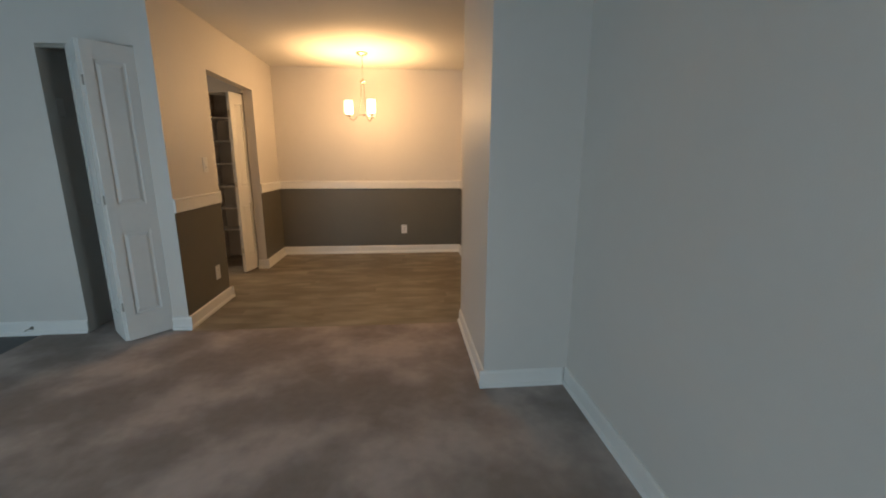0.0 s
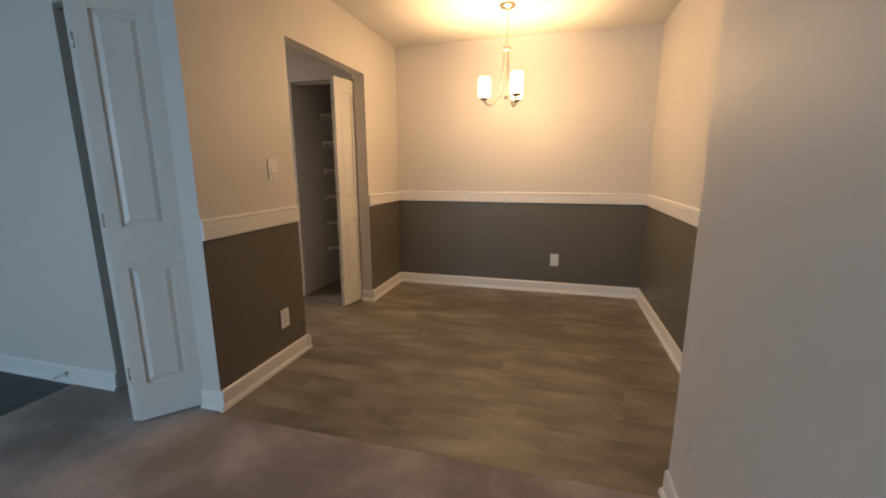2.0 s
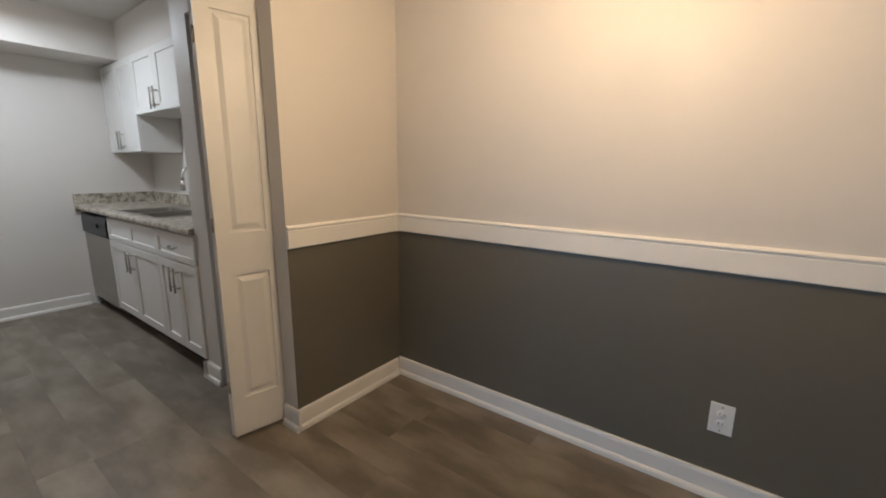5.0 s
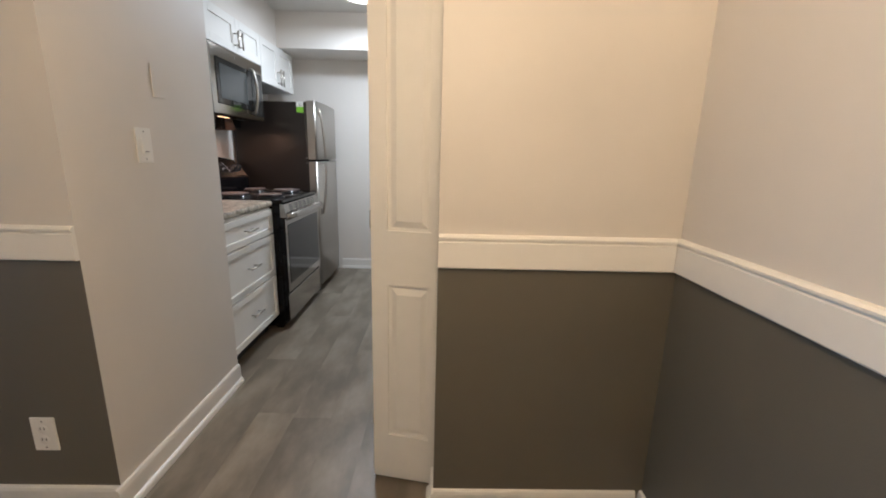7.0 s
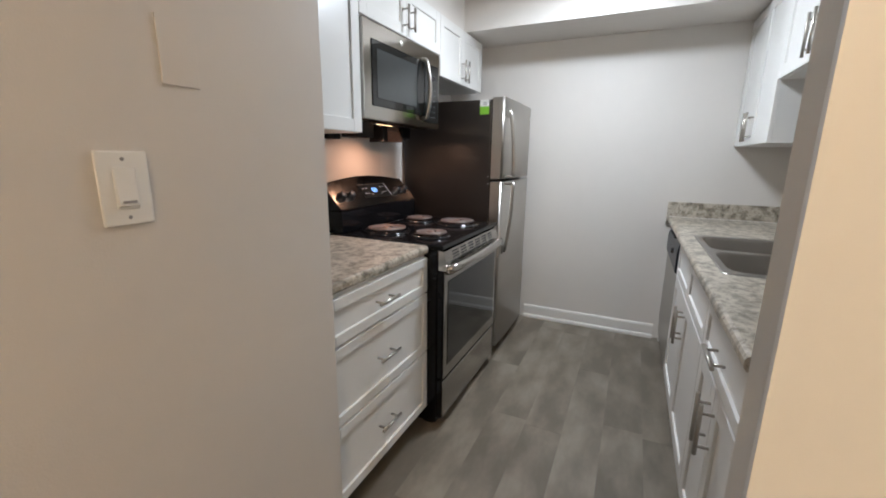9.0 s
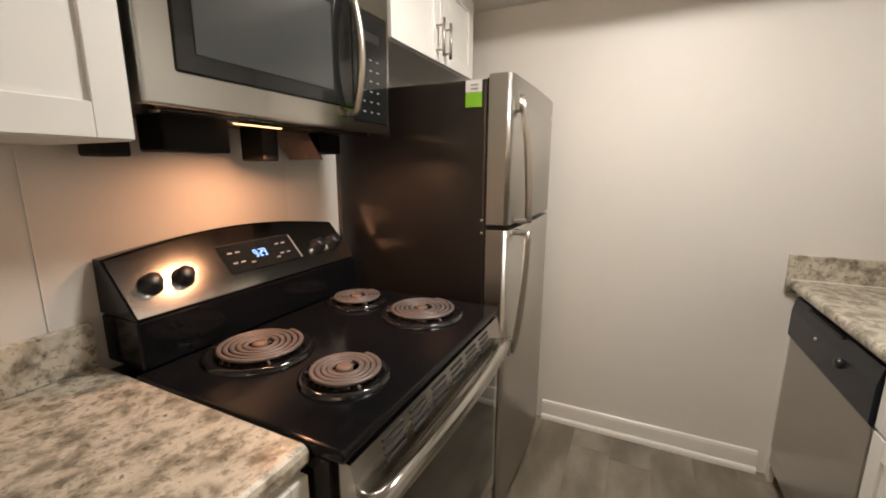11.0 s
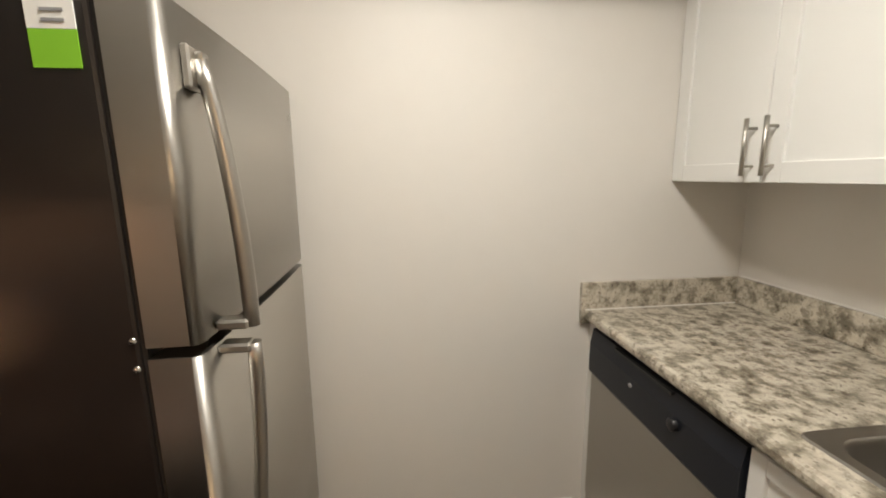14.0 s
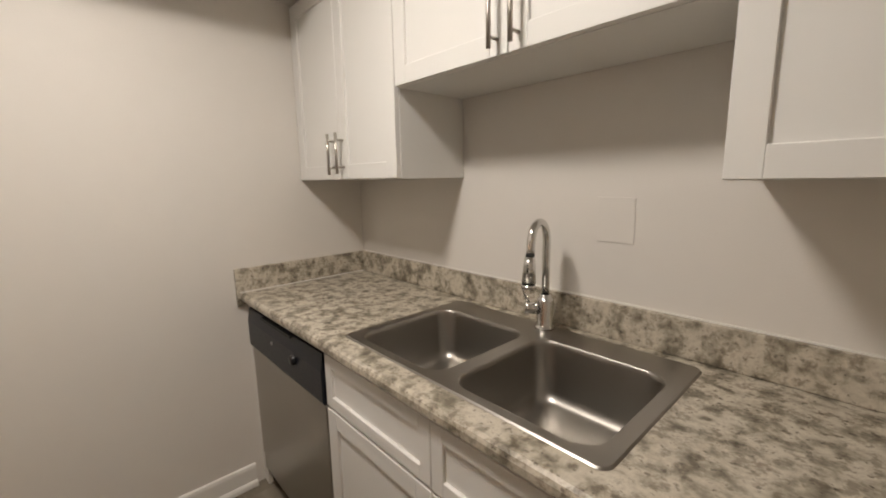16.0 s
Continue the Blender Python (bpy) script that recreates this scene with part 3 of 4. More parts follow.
Build().lathe([(0.007, 0), (0.007, 0.004), (0, 0.004)], (0.27, -0.022, 0.775), 0, 12, Matrix.Rotation(radians(90), 4, "X")).done("indicator", PRINT, dw)
Build().box((-0.050, 0.0, 0.0), (-0.002, 0.02, 0.868)).done("filler_strip", CABINET, dw)

# ---- range ----
RX0, RX1, RB, RFR = -2.292, -1.517, STOVE_WALL + 0.008, -1.787
stove = thing("range", pose(RX1, RFR, 0, 0, 0, 180), "black electric coil range with stainless oven front", "stove")
W, D = RX1 - RX0, RFR - RB
b = Build()
b.box((0, 0.0, 0.03), (W, D, 0.895), bevel=0.003).box((0.03, 0.03, 0), (0.08, 0.08, 0.03)).box((W - 0.08, 0.03, 0), (W - 0.03, 0.08, 0.03))
b.done("body", BLACK, stove)
b = Build()
b.box((-0.002, -0.03, 0.895), (W + 0.002, D - 0.14, 0.918), bevel=0.008, seg=3)
b.done("cooktop", BLACK, stove)
# slanted control panel, its top edge arched, on a black upright
G0, G1, GY0 = 1.034, 1.157, -2.319
SLANT = 0.9


def on_guard(z):
    return RFR - GY0 + (z - G0) * SLANT


b = Build()
b.box((0.016, on_guard(G0) - 0.004, 0.918), (W - 0.016, D, G0 - 0.004), bevel=0.004)
arch = [(0.016, G0)]
steps = 14
for k in range(steps + 1):
    u = k / steps
    arch.append((0.016 + u * (W - 0.032), G1 + 0.032 * math.sin(math.pi * u)))
arch.append((W - 0.016, G0))
b.prism(arch, 0.0, 1.0, axis="y", mat=0)
for v in b.bm.verts:
    if v.co.z > G0 - 0.001:
        v.co.y = on_guard(v.co.z) if v.co.y < 0.5 else D
b.done("backguard_body", BLACK, stove)
b = Build()
arch = [(0.021, G0 + 0.003)] + [(0.021 + k / steps * (W - 0.042), G1 - 0.004 + 0.032 * math.sin(math.pi * k / steps)) for k in range(steps + 1)] + [(W - 0.021, G0 + 0.003)]
b.prism(arch, -0.003, -0.0005, axis="y")
for v in b.bm.verts:
    v.co.y += on_guard(v.co.z)
b.done("backguard_face", STEEL_H, stove)
tilt = Matrix.Rotation(radians(90 - 42), 4, "X")
for kx in (0.080, 0.155, W - 0.155, W - 0.080):
    kz = 1.092
    b = Build()
    b.lathe([(0.027, 0), (0.026, 0.006), (0.020, 0.012), (0.019, 0.026), (0.016, 0.030), (0, 0.030)], (kx, on_guard(kz) - 0.003, kz), 0, 20, tilt)
    b.done("knob", BLACKP, stove)
zc = 1.108
b = Build()
b.box((0.275, -0.005, zc - 0.036), (0.535, 0.0, zc + 0.036), bevel=0.002)
for x, z in ((0.295, 0.013), (0.32, 0.013), (0.295, -0.012), (0.32, -0.012), (0.35, -0.018), (0.46, 0.014), (0.485, 0.014), (0.46, -0.012), (0.485, -0.012), (0.44, -0.02)):
    b.box((x, -0.0062, zc + z), (x + 0.014, -0.0051, zc + z + 0.003), mat=1)
b.box((0.527, -0.0064, zc - 0.033), (0.532, -0.0051, zc + 0.033), mat=1)
for v in b.bm.verts:
    v.co.y += on_guard(v.co.z) - 0.002
tagged(b.done("control_display", [GLASSK, PRINT], stove), "black control display with small print")
b = Build()
seven = {"2": "abged", "9": "abcdfg"}
x = 0.375
for k, digit in enumerate("929"):
    for s in seven[digit]:
        lo, hi = {"a": ((0, 18), (8, 20)), "b": ((7, 10), (9, 19)), "c": ((7, 0), (9, 9)), "d": ((0, -1), (8, 1)), "e": ((-1, 0), (1, 9)), "f": ((-1, 10), (1, 19)), "g": ((0, 8.5), (8, 10.5))}[s]
        z0 = zc - 0.006
        b.box((x + lo[0] * 0.001, -0.0068, z0 + lo[1] * 0.0009), (x + hi[0] * 0.001, -0.0052, z0 + hi[1] * 0.0009))
    if k == 0:
        for dz in (0.004, 0.011):
            b.box((x + 0.0125, -0.0068, zc - 0.006 + dz), (x + 0.0145, -0.0052, zc - 0.004 + dz))
        x += 0.005
    x += 0.0135
for v in b.bm.verts:
    v.co.y += on_guard(v.co.z) - 0.002
b.done("clock_digits", DISPLAY, stove)
# burners
for bx, by, r in ((-1.720, -2.178, 0.098), (-1.714, -1.915, 0.076), (-2.134, -2.205, 0.076), (-2.124, -1.950, 0.098)):
    lx, ly = RX1 - bx, RFR - by
    b = Build()
    b.lathe([(r * 0.35, 0.0195), (r * 0.80, 0.0195), (r * 1.04, 0.0215), (r * 1.14, 0.0275), (r * 1.20, 0.0285), (r * 1.27, 0.0265), (r * 1.30, 0.0185)], (lx, ly, 0.90), 0, 36)
    b.done("drip_pan", PAN, stove)
    b = Build()
    turns = 5.0 if r > 0.09 else 4.0
    n0 = int(turns * 26)
    pts = []
    for k in range(n0 + 1):
        a = 2 * math.pi * k / 26
        rad = 0.026 + (r - 0.026) * k / n0
        pts.append((lx + rad * math.cos(a), ly + rad * math.sin(a), 0.937))
    b.tube(pts, 0.0058, seg=8)
    for v in b.bm.verts:
        v.co.z = 0.937 + max(-0.0045, min(0.0032, v.co.z - 0.937))
    b.tube([pts[-1], (pts[-1][0], pts[-1][1], 0.923)], 0.005, seg=6)
    for a in (0, 120, 240):
        c, s = math.cos(radians(a)), math.sin(radians(a))
        b.tube([(lx + 0.012 * c, ly + 0.012 * s, 0.929), (lx + r * 1.1 * c, ly + r * 1.1 * s, 0.929)], 0.003, seg=6)
    b.done("burner_coil", COIL, stove)
    Build().lathe([(0, 0.9425), (0.015, 0.942), (0.0185, 0.939), (0.0185, 0.930)], (lx, ly, 0), 0, 18).done("burner_cap", CAP, stove)
# oven door, handle, drawer
b = Build()
b.prism([(0.0, 0.80), (-0.040, 0.80), (-0.046, 0.812), (-0.030, 0.888), (0.0, 0.892)], 0.012, W - 0.012)
for g in range(6):
    for j in range(4):
        yv, zv = -0.0335 - 0.0028 * (3 - j), 0.872 - 0.0133 * (3 - j)
        b.box((0.10 + g * 0.098, yv - 0.0012, zv), (0.10 + g * 0.098 + 0.068, yv + 0.004, zv + 0.006), mat=1)
b.done("vent_panel", [STEEL_H, SLOT], stove)
b = Build()
b.box((0.006, -0.030, 0.265), (W - 0.006, 0, 0.796), bevel=0.004, mat=2)
b.box((0.012, -0.037, 0.270), (W - 0.012, -0.0301, 0.792), bevel=0.003, mat=0)
b.box((0.045, -0.0395, 0.330), (W - 0.045, -0.0365, 0.745), bevel=0.002, mat=1)
b.done("oven_door", [STEEL_H, GLASSK, BLACK], stove)
b = Build()
hp = [(0.034, -0.030, 0.800), (0.036, -0.056, 0.806)] + [(0.044 + (W - 0.088) * k / 12, -0.070 - 0.014 * math.sin(math.pi * k / 12), 0.812) for k in range(13)] + [(W - 0.036, -0.056, 0.806), (W - 0.034, -0.030, 0.800)]
b.tube(hp, [0.017, 0.018] + [0.0175] * 13 + [0.018, 0.017], seg=14)
for v in b.bm.verts:
    v.co.z = 0.811 + (v.co.z - 0.811) * 1.25
b.done("oven_handle", STEEL_H, stove)
Build().box((0.006, -0.026, 0.055), (W - 0.006, 0, 0.258), mat=1, bevel=0.004).box((0.012, -0.034, 0.060), (W - 0.012, -0.0261, 0.253), bevel=0.003).done("storage_drawer", [STEEL_H, BLACK], stove)

# ---- microwave ----
MX0, MX1, MF, MZ0, MZ1 = -2.270, -1.508, -2.150, 1.464, 1.884
mw = thing("microwave", pose(MX1, MF, MZ0, 0, 0, 180), "stainless over-the-range microwave with black glass door", "microwave")
W, D, Hm = MX1 - MX0, MF - STOVE_WALL - 0.002, MZ1 - MZ0
b = Build()
b.box((0, 0.03, 0.006), (W, D, Hm), bevel=0.003)
for k in range(7):
    b.box((0.16, 0.07 + k * 0.012, 0.002), (W - 0.16, 0.075 + k * 0.012, 0.008), mat=1)
b.done("body", [BLACKP, STEEL_H], mw)
b = Build()
b.box((0, -0.006, 0.0), (W, 0.03, Hm), bevel=0.005, seg=2)
b.done("front_frame", STEEL_H, mw)
b = Build()
b.box((0.062, -0.0095, 0.062), (0.566, -0.005, Hm - 0.075), bevel=0.004)
b.box((0.100, -0.0112, 0.098), (0.482, -0.009, Hm - 0.108), bevel=0.002, mat=1)
b.done("door_window", [GLASSK, MESHGLASS], mw)
b = Build()
b.box((0.569, -0.0095, 0.030), (W - 0.018, -0.005, Hm - 0.075), bevel=0.004)
for r_ in range(6):
    for c_ in range(3):
        b.box((0.612 + c_ * 0.036, -0.0102, 0.06 + r_ * 0.030), (0.624 + c_ * 0.036, -0.0094, 0.0635 + r_ * 0.030), mat=1)
b.box((0.606, -0.0102, 0.262), (0.70, -0.0094, 0.288), mat=2)
b.done("keypad", [GLASSK, PRINT, BLACKP], mw)
Build().lathe([(0, 0.0025), (0.011, 0.002), (0.013, 0)], (0.33, -0.006, Hm - 0.038), 0, 18, Matrix.Rotation(radians(90), 4, "X")).done("badge", CHROME, mw)
b = Build()
b.tube([(0.548, -0.004, 0.045), (0.548, -0.030, 0.05)] + [(0.548, -0.034 - 0.022 * math.sin(math.pi * k / 8), 0.055 + (Hm - 0.13) * k / 8) for k in range(9)] + [(0.548, -0.030, Hm - 0.07), (0.548, -0.004, Hm - 0.065)], 0.011, seg=12)
b.done("door_handle", STEEL, mw)
b = Build()
b.box((0.255, 0.094, -0.006), (0.395, 0.108, 0.006), bevel=0.002)
tagged(b.done("hood_lens", HOODLENS, mw), "lit warm hood lamp lens")
for x0, x1, y0, z0 in ((0.02, 0.075, 0.19, -0.085), (0.10, 0.255, 0.12, -0.074), (0.372, 0.425, 0.145, -0.088)):
    Build().box((x0, y0, z0), (x1, min(D - 0.01, y0 + 0.09), 0.004), bevel=0.004).done("vent_bracket", HOODBLACK, mw)
Build().box((0.05, 0.040, -0.006), (0.70, 0.080, 0.005), bevel=0.004).done("grease_filter", STEEL_H, mw)
b = Build()
b.box((0.427, 0.150, -0.026), (0.546, 0.156, -0.004))
b.prism([(0.545, -0.004), (0.551, -0.004), (0.612, -0.078), (0.606, -0.080)], 0.156, D - 0.02, axis="y")
b.done("deflector", CAP, mw)
Build().box((0.615, 0.165, -0.060), (0.715, D - 0.01, 0.004), bevel=0.006).done("fan_housing", HOODBLACK, mw)

# ---- refrigerator ----
FX0, FX1, FFR = -3.022, -2.365, -1.757
fridge = thing("refrigerator", pose(FX1, FFR, 0, 0, 0, 180), "stainless top-freezer refrigerator with dark textured sides", "refrigerator")
W, D = FX1 - FX0, FFR - STOVE_WALL - 0.02
FT, SPLIT = 1.650, 1.163
b = Build()
b.box((0, 0.084, 0.03), (W, D, FT - 0.012), bevel=0.006, seg=2).box((0.03, 0.10, 0), (0.08, 0.15, 0.03)).box((W - 0.08, 0.10, 0), (W - 0.03, 0.15, 0.03))
b.done("body", FRIDGE_SIDE, fridge)


def fridge_door(name, z0, z1):
    """Door with softly bowed front and rounded near and far edges."""
    b = Build()
    poly = [(0.0, 0.076), (0.0, 0.016), (0.0015, 0.010), (0.005, 0.0055), (0.010, 0.0025), (0.018, 0.001)] + [(0.018 + (W - 0.036) * k / 8, 0.001 - 0.006 * math.sin(math.pi * k / 8)) for k in range(1, 8)] + [(W - 0.018, 0.001), (W - 0.010, 0.0025), (W - 0.005, 0.0055), (W - 0.0015, 0.010), (W, 0.016), (W, 0.076)]
    b.prism(poly, z0, z1, axis="z")
    for f in b.bm.faces:
        f.smooth = len(f.verts) == 4 and f.calc_center_median().y < 0.014
    return b.done(name, STEEL, fridge)


fridge_door("freezer_door", SPLIT + 0.010, FT)
fridge_door("fridge_door", 0.07, SPLIT - 0.008)
Build().box((0.004, 0.0765, 0.05), (W - 0.004, 0.0838, FT - 0.01)).done("gasket", SLOT, fridge)
for z0, z1, name in ((SPLIT + 0.016, FT - 0.070, "freezer_handle"), (0.715, SPLIT - 0.012, "fridge_handle")):
    b = Build()
    top_end = name == "fridge_handle"
    pts = []
    for k in range(13):
        u = k / 12
        if not top_end:
            bow = 0.014 + 0.038 * math.cos(math.pi * 0.5 * u) ** 0.7
        else:
            bow = 0.014 + 0.038 * math.sin(math.pi * 0.5 * u) ** 0.7 if u > 0 else 0.014
        pts.append((0.062, -bow, z0 + (z1 - z0) * u))
    b.tube(pts, [0.012] * 13, seg=10)
    ze = z0 + 0.006 if not top_end else z1 - 0.006
    b.box((0.046, -0.050, ze - 0.008), (0.078, 0.0, ze + 0.008), bevel=0.004)
    zo = z1 - 0.012 if not top_end else z0 + 0.012
    b.box((0.036, -0.012, zo - 0.030), (0.076, 0.0, zo + 0.030), bevel=0.003).box((0.052, -0.024, zo - 0.024), (0.074, -0.011, zo + 0.024), bevel=0.005, seg=2)
    b.done(name, STEEL, fridge)
for z in (SPLIT + 0.022, SPLIT - 0.022):
    Build().lathe([(0, 0.004), (0.004, 0.003), (0.0055, 0)], (0, 0.092, z), 0, 10, Matrix.Rotation(radians(-90), 4, "Y")).done("screw", CHROME, fridge)
b = Build()
b.lathe([(0, 0.003), (0.010, 0.002), (0.012, 0)], (W - 0.045, 0.0, FT - 0.075), 0, 14, Matrix.Rotation(radians(90), 4, "X"))
b.done("badge", CHROME, fridge)
b = Build()
b.box((-0.0015, 0.100, 1.553), (0.002, 0.156, 1.5985), mat=0).box((-0.0015, 0.100, 1.599), (0.002, 0.156, 1.6365), mat=1)
for k in range(2):
    b.box((-0.0025, 0.112, 1.607 + k * 0.012), (-0.0016, 0.138, 1.611 + k * 0.012), mat=2)
tagged(b.done("sticker", [GREEN, PLATE, PRINT], fridge), "green and white energy sticker")

# ---- kitchen ceiling lamp ----
kl = thing("ceiling_lamp", pose(LAMP_XY[0], LAMP_XY[1], H), "round flush ceiling lamp with lit frosted dome", "ceiling lamp")
Build().lathe([(0, 0), (0.185, 0), (0.185, -0.022), (0.165, -0.026)], (0, 0, 0), 0, 32).done("base", TRIM, kl)
d_ = Build().lathe([(0.172, -0.022), (0.168, -0.05), (0.140, -0.078), (0.08, -0.095), (0, -0.10)], (0, 0, 0), 0, 32).done("dome", DOME, kl)
d_.visible_shadow = False

# ---- chandelier ----
chd = thing("chandelier", pose(CHANDELIER[0], CHANDELIER[1], H), "brushed nickel three-arm chandelier with lit glass shades", "chandelier")
b = Build()
b.lathe([(0, 0), (0.062, 0), (0.062, -0.012), (0.052, -0.024), (0.012, -0.028), (0.008, -0.04)], (0, 0, 0), 0, 24)
b.done("canopy", NICKEL, chd)
b = Build()
for k in range(11):
    z = -0.045 - 0.021 * k
    flat = k % 2
    ring = [((0.007 * math.cos(a)) * (0 if flat else 1), (0.007 * math.cos(a)) * (1 if flat else 0), z + 0.013 * math.sin(a)) for a in [2 * math.pi * j / 10 for j in range(11)]]
    b.tube(ring, 0.002, seg=5)
b.done("chain", NICKEL, chd)
b = Build()
b.lathe([(0, -0.272), (0.012, -0.274), (0.016, -0.285), (0.030, -0.292), (0.033, -0.300), (0.033, -0.312), (0.024, -0.322), (0.010, -0.33), (0, -0.33)], (0, 0, 0), 0, 20)
b.done("hub", NICKEL, chd)
Build().lathe([(0, -0.636), (0.010, -0.640), (0.014, -0.65), (0.010, -0.662), (0.004, -0.670), (0, -0.676)], (0, 0, 0), 0, 16).done("finial", NICKEL, chd)
for a in (185, 305, 65):
    dx, dy = math.cos(radians(a)), math.sin(radians(a))
    prof = [(0.020, -0.31), (0.022, -0.40), (0.030, -0.50), (0.046, -0.59), (0.066, -0.655), (0.092, -0.697), (0.122, -0.712), (0.146, -0.702), (0.161, -0.682), (0.165, -0.66)]
    b = Build()
    b.tube([(r * dx, r * dy, z) for r, z in prof], 0.0065, seg=8)
    b.tube([(0.0, 0.0, -0.65), (0.066 * dx, 0.066 * dy, -0.655)], 0.004, seg=6)
    b.lathe([(0, -0.672), (0.030, -0.670), (0.034, -0.660), (0.034, -0.652), (0.014, -0.648), (0.014, -0.62), (0, -0.62)], (0.165 * dx, 0.165 * dy, 0), 0, 18)
    b.done("arm", NICKEL, chd)
    s = Build().lathe([(0.034, -0.656), (0.044, -0.645), (0.049, -0.62), (0.049, -0.54), (0.046, -0.515), (0.040, -0.503)], (0.165 * dx, 0.165 * dy, 0), 0, 24).done("shade", SHADE, chd)
    s.visible_shadow = False
    l_ = Build().lathe([(0, -0.62), (0.016, -0.615), (0.030, -0.59), (0.032, -0.565), (0.024, -0.54), (0.012, -0.53), (0, -0.528)], (0.165 * dx, 0.165 * dy, 0), 0, 18).done("bulb", BULB, chd)
    l_.visible_shadow = False


# ---- doors ----
def leaf(parent, w, h, m, name="leaf"):
    """Moulded bifold leaf with two raised panels on each side; x along its width from the hinge, front at -y."""
    t = 0.032
    b = Build()
    s, zb, zm0, zm1, zt = 0.058, 0.185, 0.775, 0.965, h - 0.11
    for x0, x1, z0, z1 in ((0, s, 0, h), (w - s, w, 0, h), (s, w - s, 0, zb), (s, w - s, zm0, zm1), (s, w - s, zt, h)):
        b.box((x0, -t / 2, z0), (x1, t / 2, z1))
    for z0, z1 in ((zb, zm0), (zm1, zt)):
        b.box((s, -t / 2 + 0.010, z0), (w - s, t / 2 - 0.010, z1))
        for y, q in ((-t / 2 + 0.010, -1), (t / 2 - 0.010, 1)):
            a0, a1 = s + 0.012, w - s - 0.012
            c0, c1 = a0 + 0.020, a1 - 0.020
            v = [b.bm.verts.new(p) for p in ((a0, y, z0 + 0.012), (a1, y, z0 + 0.012), (a1, y, z1 - 0.012), (a0, y, z1 - 0.012), (c0, y + q * 0.008, z0 + 0.034), (c1, y + q * 0.008, z0 + 0.034), (c1, y + q * 0.008, z1 - 0.034), (c0, y + q * 0.008, z1 - 0.034))]
            for k in range(4):
                b.bm.faces.new((v[k], v[(k + 1) % 4], v[4 + (k + 1) % 4], v[4 + k]))
            b.bm.faces.new(v[4:])
    b.bm.normal_update()
    return b.done(name, DOORM, parent, m)


def bifold(hinge, fold, track, h, label):
    """Two hinged leaves: hinge to fold to track, as (x, y)."""
    d = thing("bifold_door", pose(hinge[0], hinge[1], 0.015), label, "folding door", "bifold doors")
    h0, f0, t0 = Vector(hinge), Vector(fold), Vector(track)
    for a, c in ((h0, f0), (f0, t0)):
        v = c - a
        off = a - h0
        gap = 0.003
        u = v.normalized()
        leaf(d, v.length - 2 * gap, h, pose(off.x + u.x * gap, off.y + u.y * gap, 0, 0, 0, math.degrees(math.atan2(v.y, v.x))))
    b = Build()
    mid = f0 - h0
    for z in (0.25, 1.0, 1.75):
        b.tube([(mid.x, mid.y, z - 0.03), (mid.x, mid.y, z + 0.03)], 0.006, seg=8)
    b.done("hinge", NICKEL, d)
    return d


bifold((-0.125, -2.548), (-0.316, -2.768), (-0.520, -2.560), 1.99, "white two-panel bifold closet door standing partly open")
bifold((-0.124, -0.690), (-0.178, -0.957), (-0.236, -0.694), 1.965, "white two-panel bifold pantry door folded open")
b = Build()
b.box((CL0, -2.55, 1.995), (CL1, -2.515, 2.019))
structure(b.done("trim", NICKEL), "metal track at the closet head", "door track")
b = Build()
b.box((-0.711, -0.705, 1.978), (-0.101, -0.675, 1.999))
structure(b.done("trim", NICKEL), "metal track at the pantry head", "door track")

door = thing("door_1", pose(ENTRYX - 0.05, -2.735, 0.01), "white six-panel front entry door, closed", "door", kind="structure")
b = Build()
dw_, dh_ = 0.89, 2.03
b.box((-0.02, -dw_, 0), (0.02, 0, dh_))
for y0, y1 in ((-0.40, -0.12), (-0.77, -0.49)):
    for z0, z1 in ((0.22, 0.82), (1.0, 1.55), (1.65, 1.90)):
        b.box((0.018, y0, z0), (0.026, y1, z1), bevel=0.006)
        b.box((0.02, y0 + 0.035, z0 + 0.035), (0.032, y1 - 0.035, z1 - 0.035), bevel=0.006)
b.done("panel", DOORM, door)
b = Build()
b.lathe([(0.03, 0), (0.03, 0.008), (0.012, 0.012), (0.012, 0.04), (0.028, 0.05), (0.030, 0.065), (0.018, 0.078), (0, 0.08)], (0.02, -0.82, 0.95), 0, 18, Matrix.Rotation(radians(90), 4, "Y"))
b.done("knob", NICKEL, door)
b = Build()
b.box((ENTRYX, -2.722, 0), (ENTRYX + 0.016, -2.655, 2.06), bevel=0.004).box((ENTRYX, -3.705, 0), (ENTRYX + 0.016, -3.638, 2.06), bevel=0.004).box((ENTRYX, -3.705, 2.06), (ENTRYX + 0.016, -2.655, 2.127), bevel=0.004)
structure(b.done("trim", TRIM), "white painted casing round the front door", "door casing")

# ---- pantry shelves ----
for z in (0.39, 0.665, 0.94, 1.215, 1.49, 1.765):
    s = thing("pantry_shelf", pose(-0.711, -0.02, z), "white painted pantry shelf on cleats", "shelf", "pantry shelves")
    b = Build()
    b.box((0.001, -0.28, 0), (0.609, 0, 0.018), bevel=0.002)
    b.box((0.001, -0.27, -0.035), (0.019, -0.001, -0.0005)).box((0.591, -0.27, -0.035), (0.609, -0.001, -0.0005))
    b.done("board", TRIM, s)


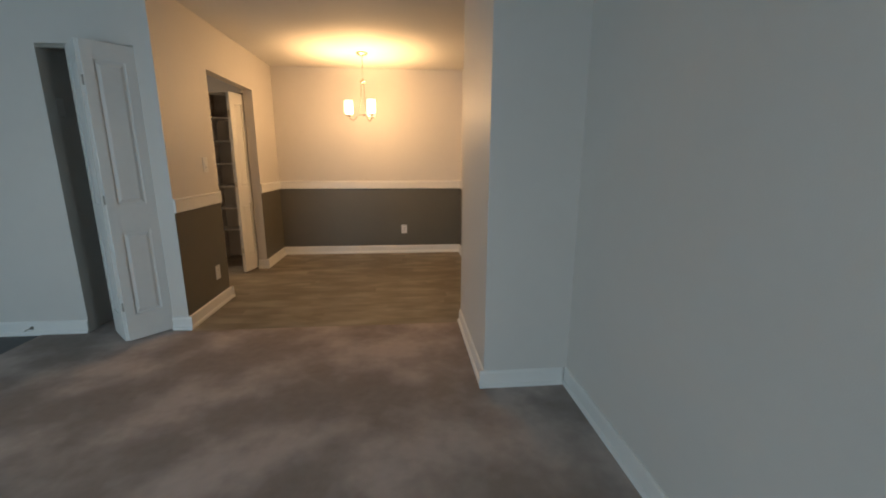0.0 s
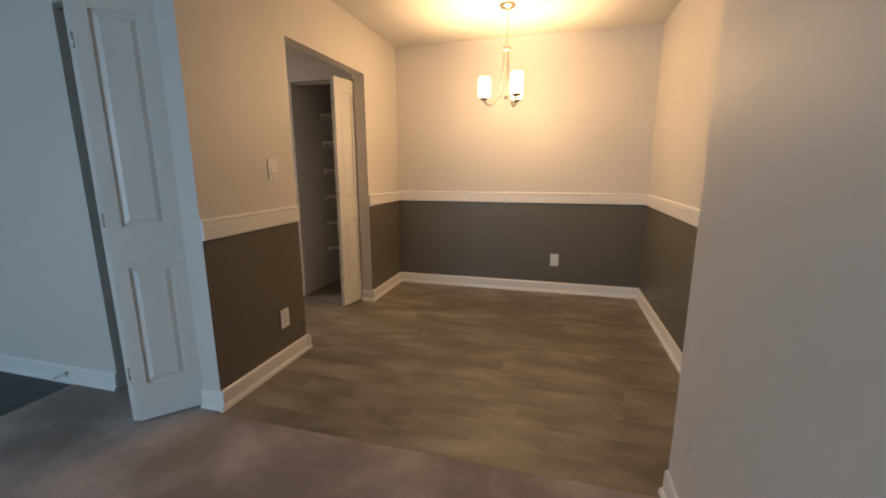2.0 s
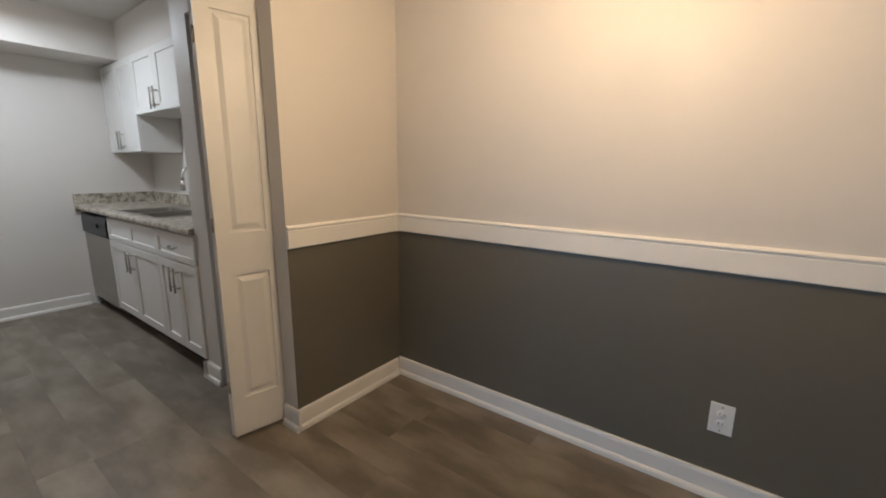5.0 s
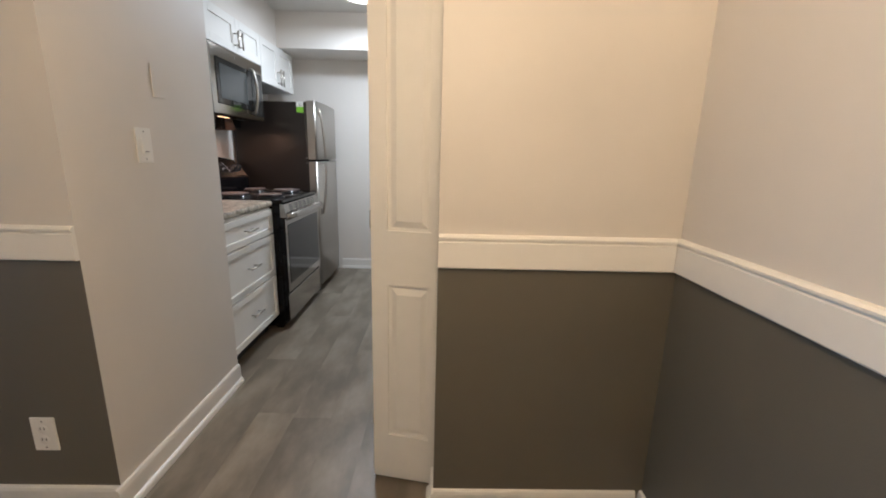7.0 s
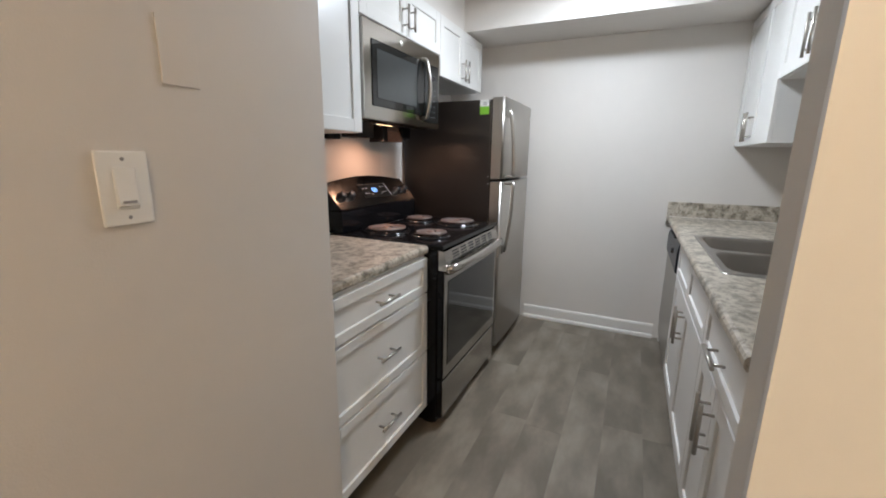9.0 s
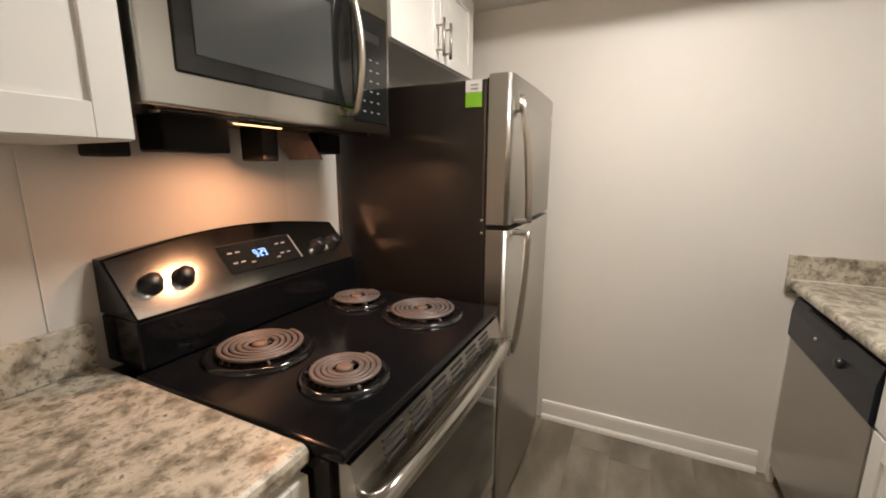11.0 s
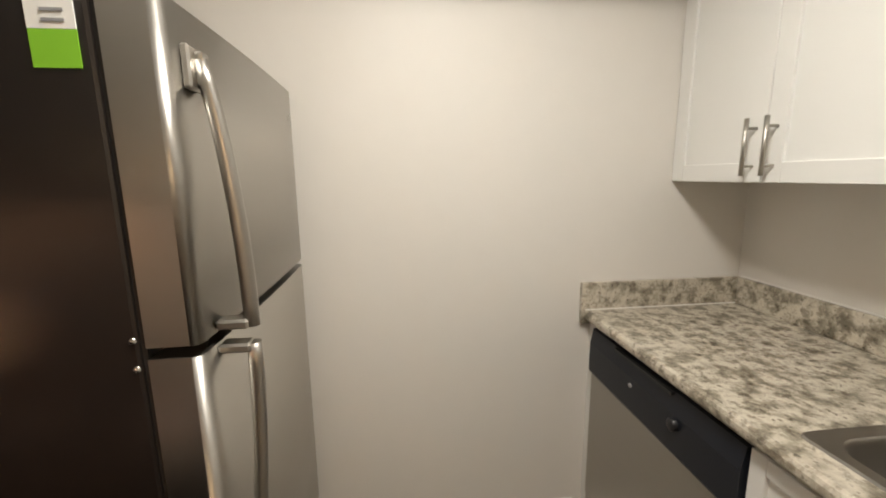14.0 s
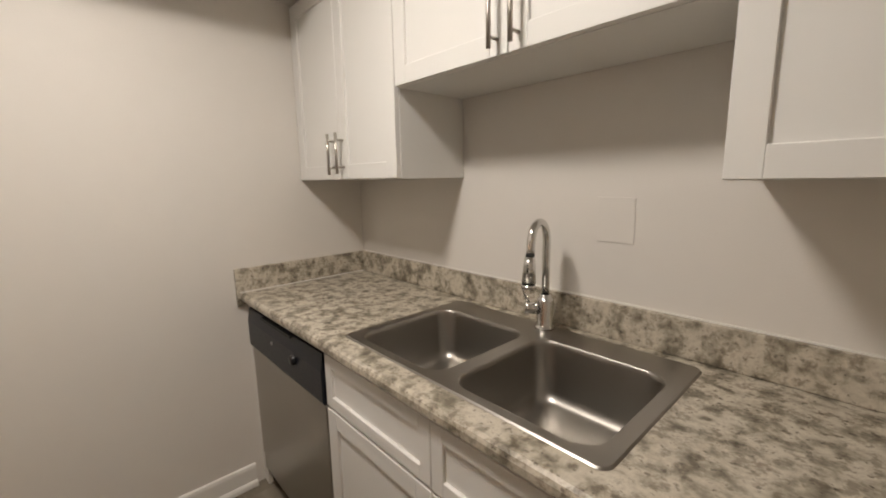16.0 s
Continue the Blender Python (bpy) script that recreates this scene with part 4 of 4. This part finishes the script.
# ---- plates and small fittings ----
def plate(name, at, turn, kind, label, group="", w=0.078, h=0.122, painted=None):
    """Wall plate facing -y before its turn about z."""
    p = thing(name, pose(*at, 0, 0, turn), label, {"switch": "light switch", "outlet": "outlet", "blank": "wall plate"}[kind], group)
    b = Build()
    b.box((-w / 2, -0.003 if painted else -0.006, -h / 2), (w / 2, 0, h / 2), bevel=0.0014 if painted else 0.003, seg=2)
    if kind != "blank":
        for z in (-0.048, 0.048):
            b.lathe([(0, 0.0075), (0.003, 0.007), (0.0035, 0.006)], (0, 0, z), 1, 8, Matrix.Rotation(radians(90), 4, "X"))
    b.done("plate", [painted or PLATE, painted or PRINT], p)
    if kind == "switch":
        b = Build()
        b.box((-0.017, -0.008, -0.034), (0.017, -0.005, 0.034), bevel=0.001)
        b.prism([(-0.008, -0.030), (-0.012, -0.028), (-0.009, 0.0), (-0.008, 0.030)], -0.015, 0.015)
        b.box((-0.010, -0.0135, -0.024), (0.010, -0.011, -0.020), mat=1)
        b.done("rocker", [PLATE, PRINT], p)
    elif kind == "outlet":
        for z in (-0.020, 0.020):
            b = Build()
            b.lathe([(0, 0.0085), (0.014, 0.0085), (0.0165, 0.006)], (0, 0, z), 0, 18, Matrix.Rotation(radians(90), 4, "X"))
            b.box((-0.0075, -0.0092, z - 0.001), (-0.0055, -0.008, z + 0.008), mat=1).box((0.0055, -0.0092, z - 0.001), (0.0075, -0.008, z + 0.008), mat=1)
            b.done("socket", [painted or PLATE, painted or SLOT], p)
    return p


plate("outlet", (1.647, 0, 0.335), 0, "outlet", "white duplex outlet on the taupe wall", "dining outlets")
plate("outlet", (0, -2.01, 0.305), 90, "outlet", "white duplex outlet on the taupe wall", "dining outlets")
plate("light_switch", (0, -2.01, 1.238), 90, "switch", "white rocker switch on the beige wall", "light switches")
plate("light_switch", (-0.335, JAMB1, 1.24), 180, "switch", "white rocker switch on the passage wall", "light switches")
plate("wall_plate", (-0.455, JAMB1, 1.475), 180, "blank", "blank painted plate on the passage wall", w=0.07, h=0.115, painted=PAINT)
plate("wall_plate", (-1.834, SINK_WALL, 1.255), 0, "blank", "blank painted square plate behind the sink", w=0.105, h=0.128, painted=KPAINT)
plate("outlet", (-1.12, STOVE_WALL, 1.20), 180, "outlet", "painted-over outlet above the stove counter", painted=KPAINT)
plate("outlet", (2.10, -2.74, 0.33), -90, "outlet", "painted-over outlet low on the pier", painted=PAINT)
plate("wall_plate", (PASS + 0.1, -2.425, 1.635), 90, "blank", "white plate inside the closet", w=0.07)

seam = Build().box((-1.4445, STOVE_WALL, 1.02), (-1.4420, STOVE_WALL + 0.0025, 1.39)).done("trim", KPAINT)
structure(seam, "painted-over panel joint on the wall", "wall joint")
ep = thing("electrical_panel", pose(2.755, HALL, 1.28), "dark grey electrical panel on the hallway wall", "electrical panel")
Build().box((-0.18, -0.022, -0.30), (0.18, 0, 0.30), bevel=0.008, seg=2).done("cover", GREYBOX, ep)
Build().box((-0.165, -0.030, -0.27), (0.165, -0.022, 0.27), bevel=0.004).done("door", GREYBOX, ep)
Build().box((-0.160, -0.036, -0.262), (-0.135, -0.030, -0.245), bevel=0.002).done("latch", CHROME, ep)

stop = thing("door_stop", pose(-1.10, SOUTH - 0.013, 0.06), "spring door stop on the entry baseboard", "door stop")
b = Build()
b.lathe([(0, 0), (0.011, 0), (0.011, 0.004), (0.006, 0.008)], (0, 0, 0), 0, 12, Matrix.Rotation(radians(90), 4, "X"))
b.tube([(0.0045 * math.cos(0.9 * k), -0.006 - 0.0012 * k, 0.0045 * math.sin(0.9 * k)) for k in range(48)], 0.0013, seg=5)
b.done("spring", NICKEL, stop)
Build().lathe([(0.006, 0), (0.008, 0.004), (0.008, 0.012), (0, 0.014)], (0, -0.062, 0), 0, 12, Matrix.Rotation(radians(90), 4, "X")).done("tip", PLATE, stop)

# ---- floor planks ----
PW, PL = 0.178, 1.22
floor_ob = bpy.data.objects["floor"]
plank_mesh = {}


def plank(x0, x1, y0, y1):
    if x1 - x0 < 0.02 or y1 - y0 < 0.01:
        return
    key = (round(x1 - x0, 3), round(y1 - y0, 3))
    if key not in plank_mesh:
        b = Build()
        b.box((-key[0] / 2, -key[1] / 2, -0.0075), (key[0] / 2, key[1] / 2, 0.0), bevel=0.0005)
        o = b.done("plank", PLANK)
        plank_mesh[key] = o.data
        bpy.data.objects.remove(o)
    o = new("plank", plank_mesh[key])
    o.parent = floor_ob
    o.location = ((x0 + x1) / 2, (y0 + y1) / 2, 0)


def lay(x0, x1, y0, y1):
    k0 = math.floor((y0 + 3) / PW)
    k = k0
    while -3 + k * PW < y1:
        a, c = max(y0, -3 + k * PW), min(y1, -3 + (k + 1) * PW)
        start = -5.0 - PL * ((k * 0.37 + 0.2 * ((k * 7) % 3)) % 1)
        x = start
        while x < x1:
            if x + PL > x0:
                plank(max(x, x0) + 0.00015, min(x + PL, x1) - 0.00015, a + 0.00015, c - 0.00015)
            x += PL
        k += 1


lay(END_WALL, 4.2, -3 + 3 * PW, 0.0)
lay(0.0, 4.2, CARPET_Y, -3 + 3 * PW)
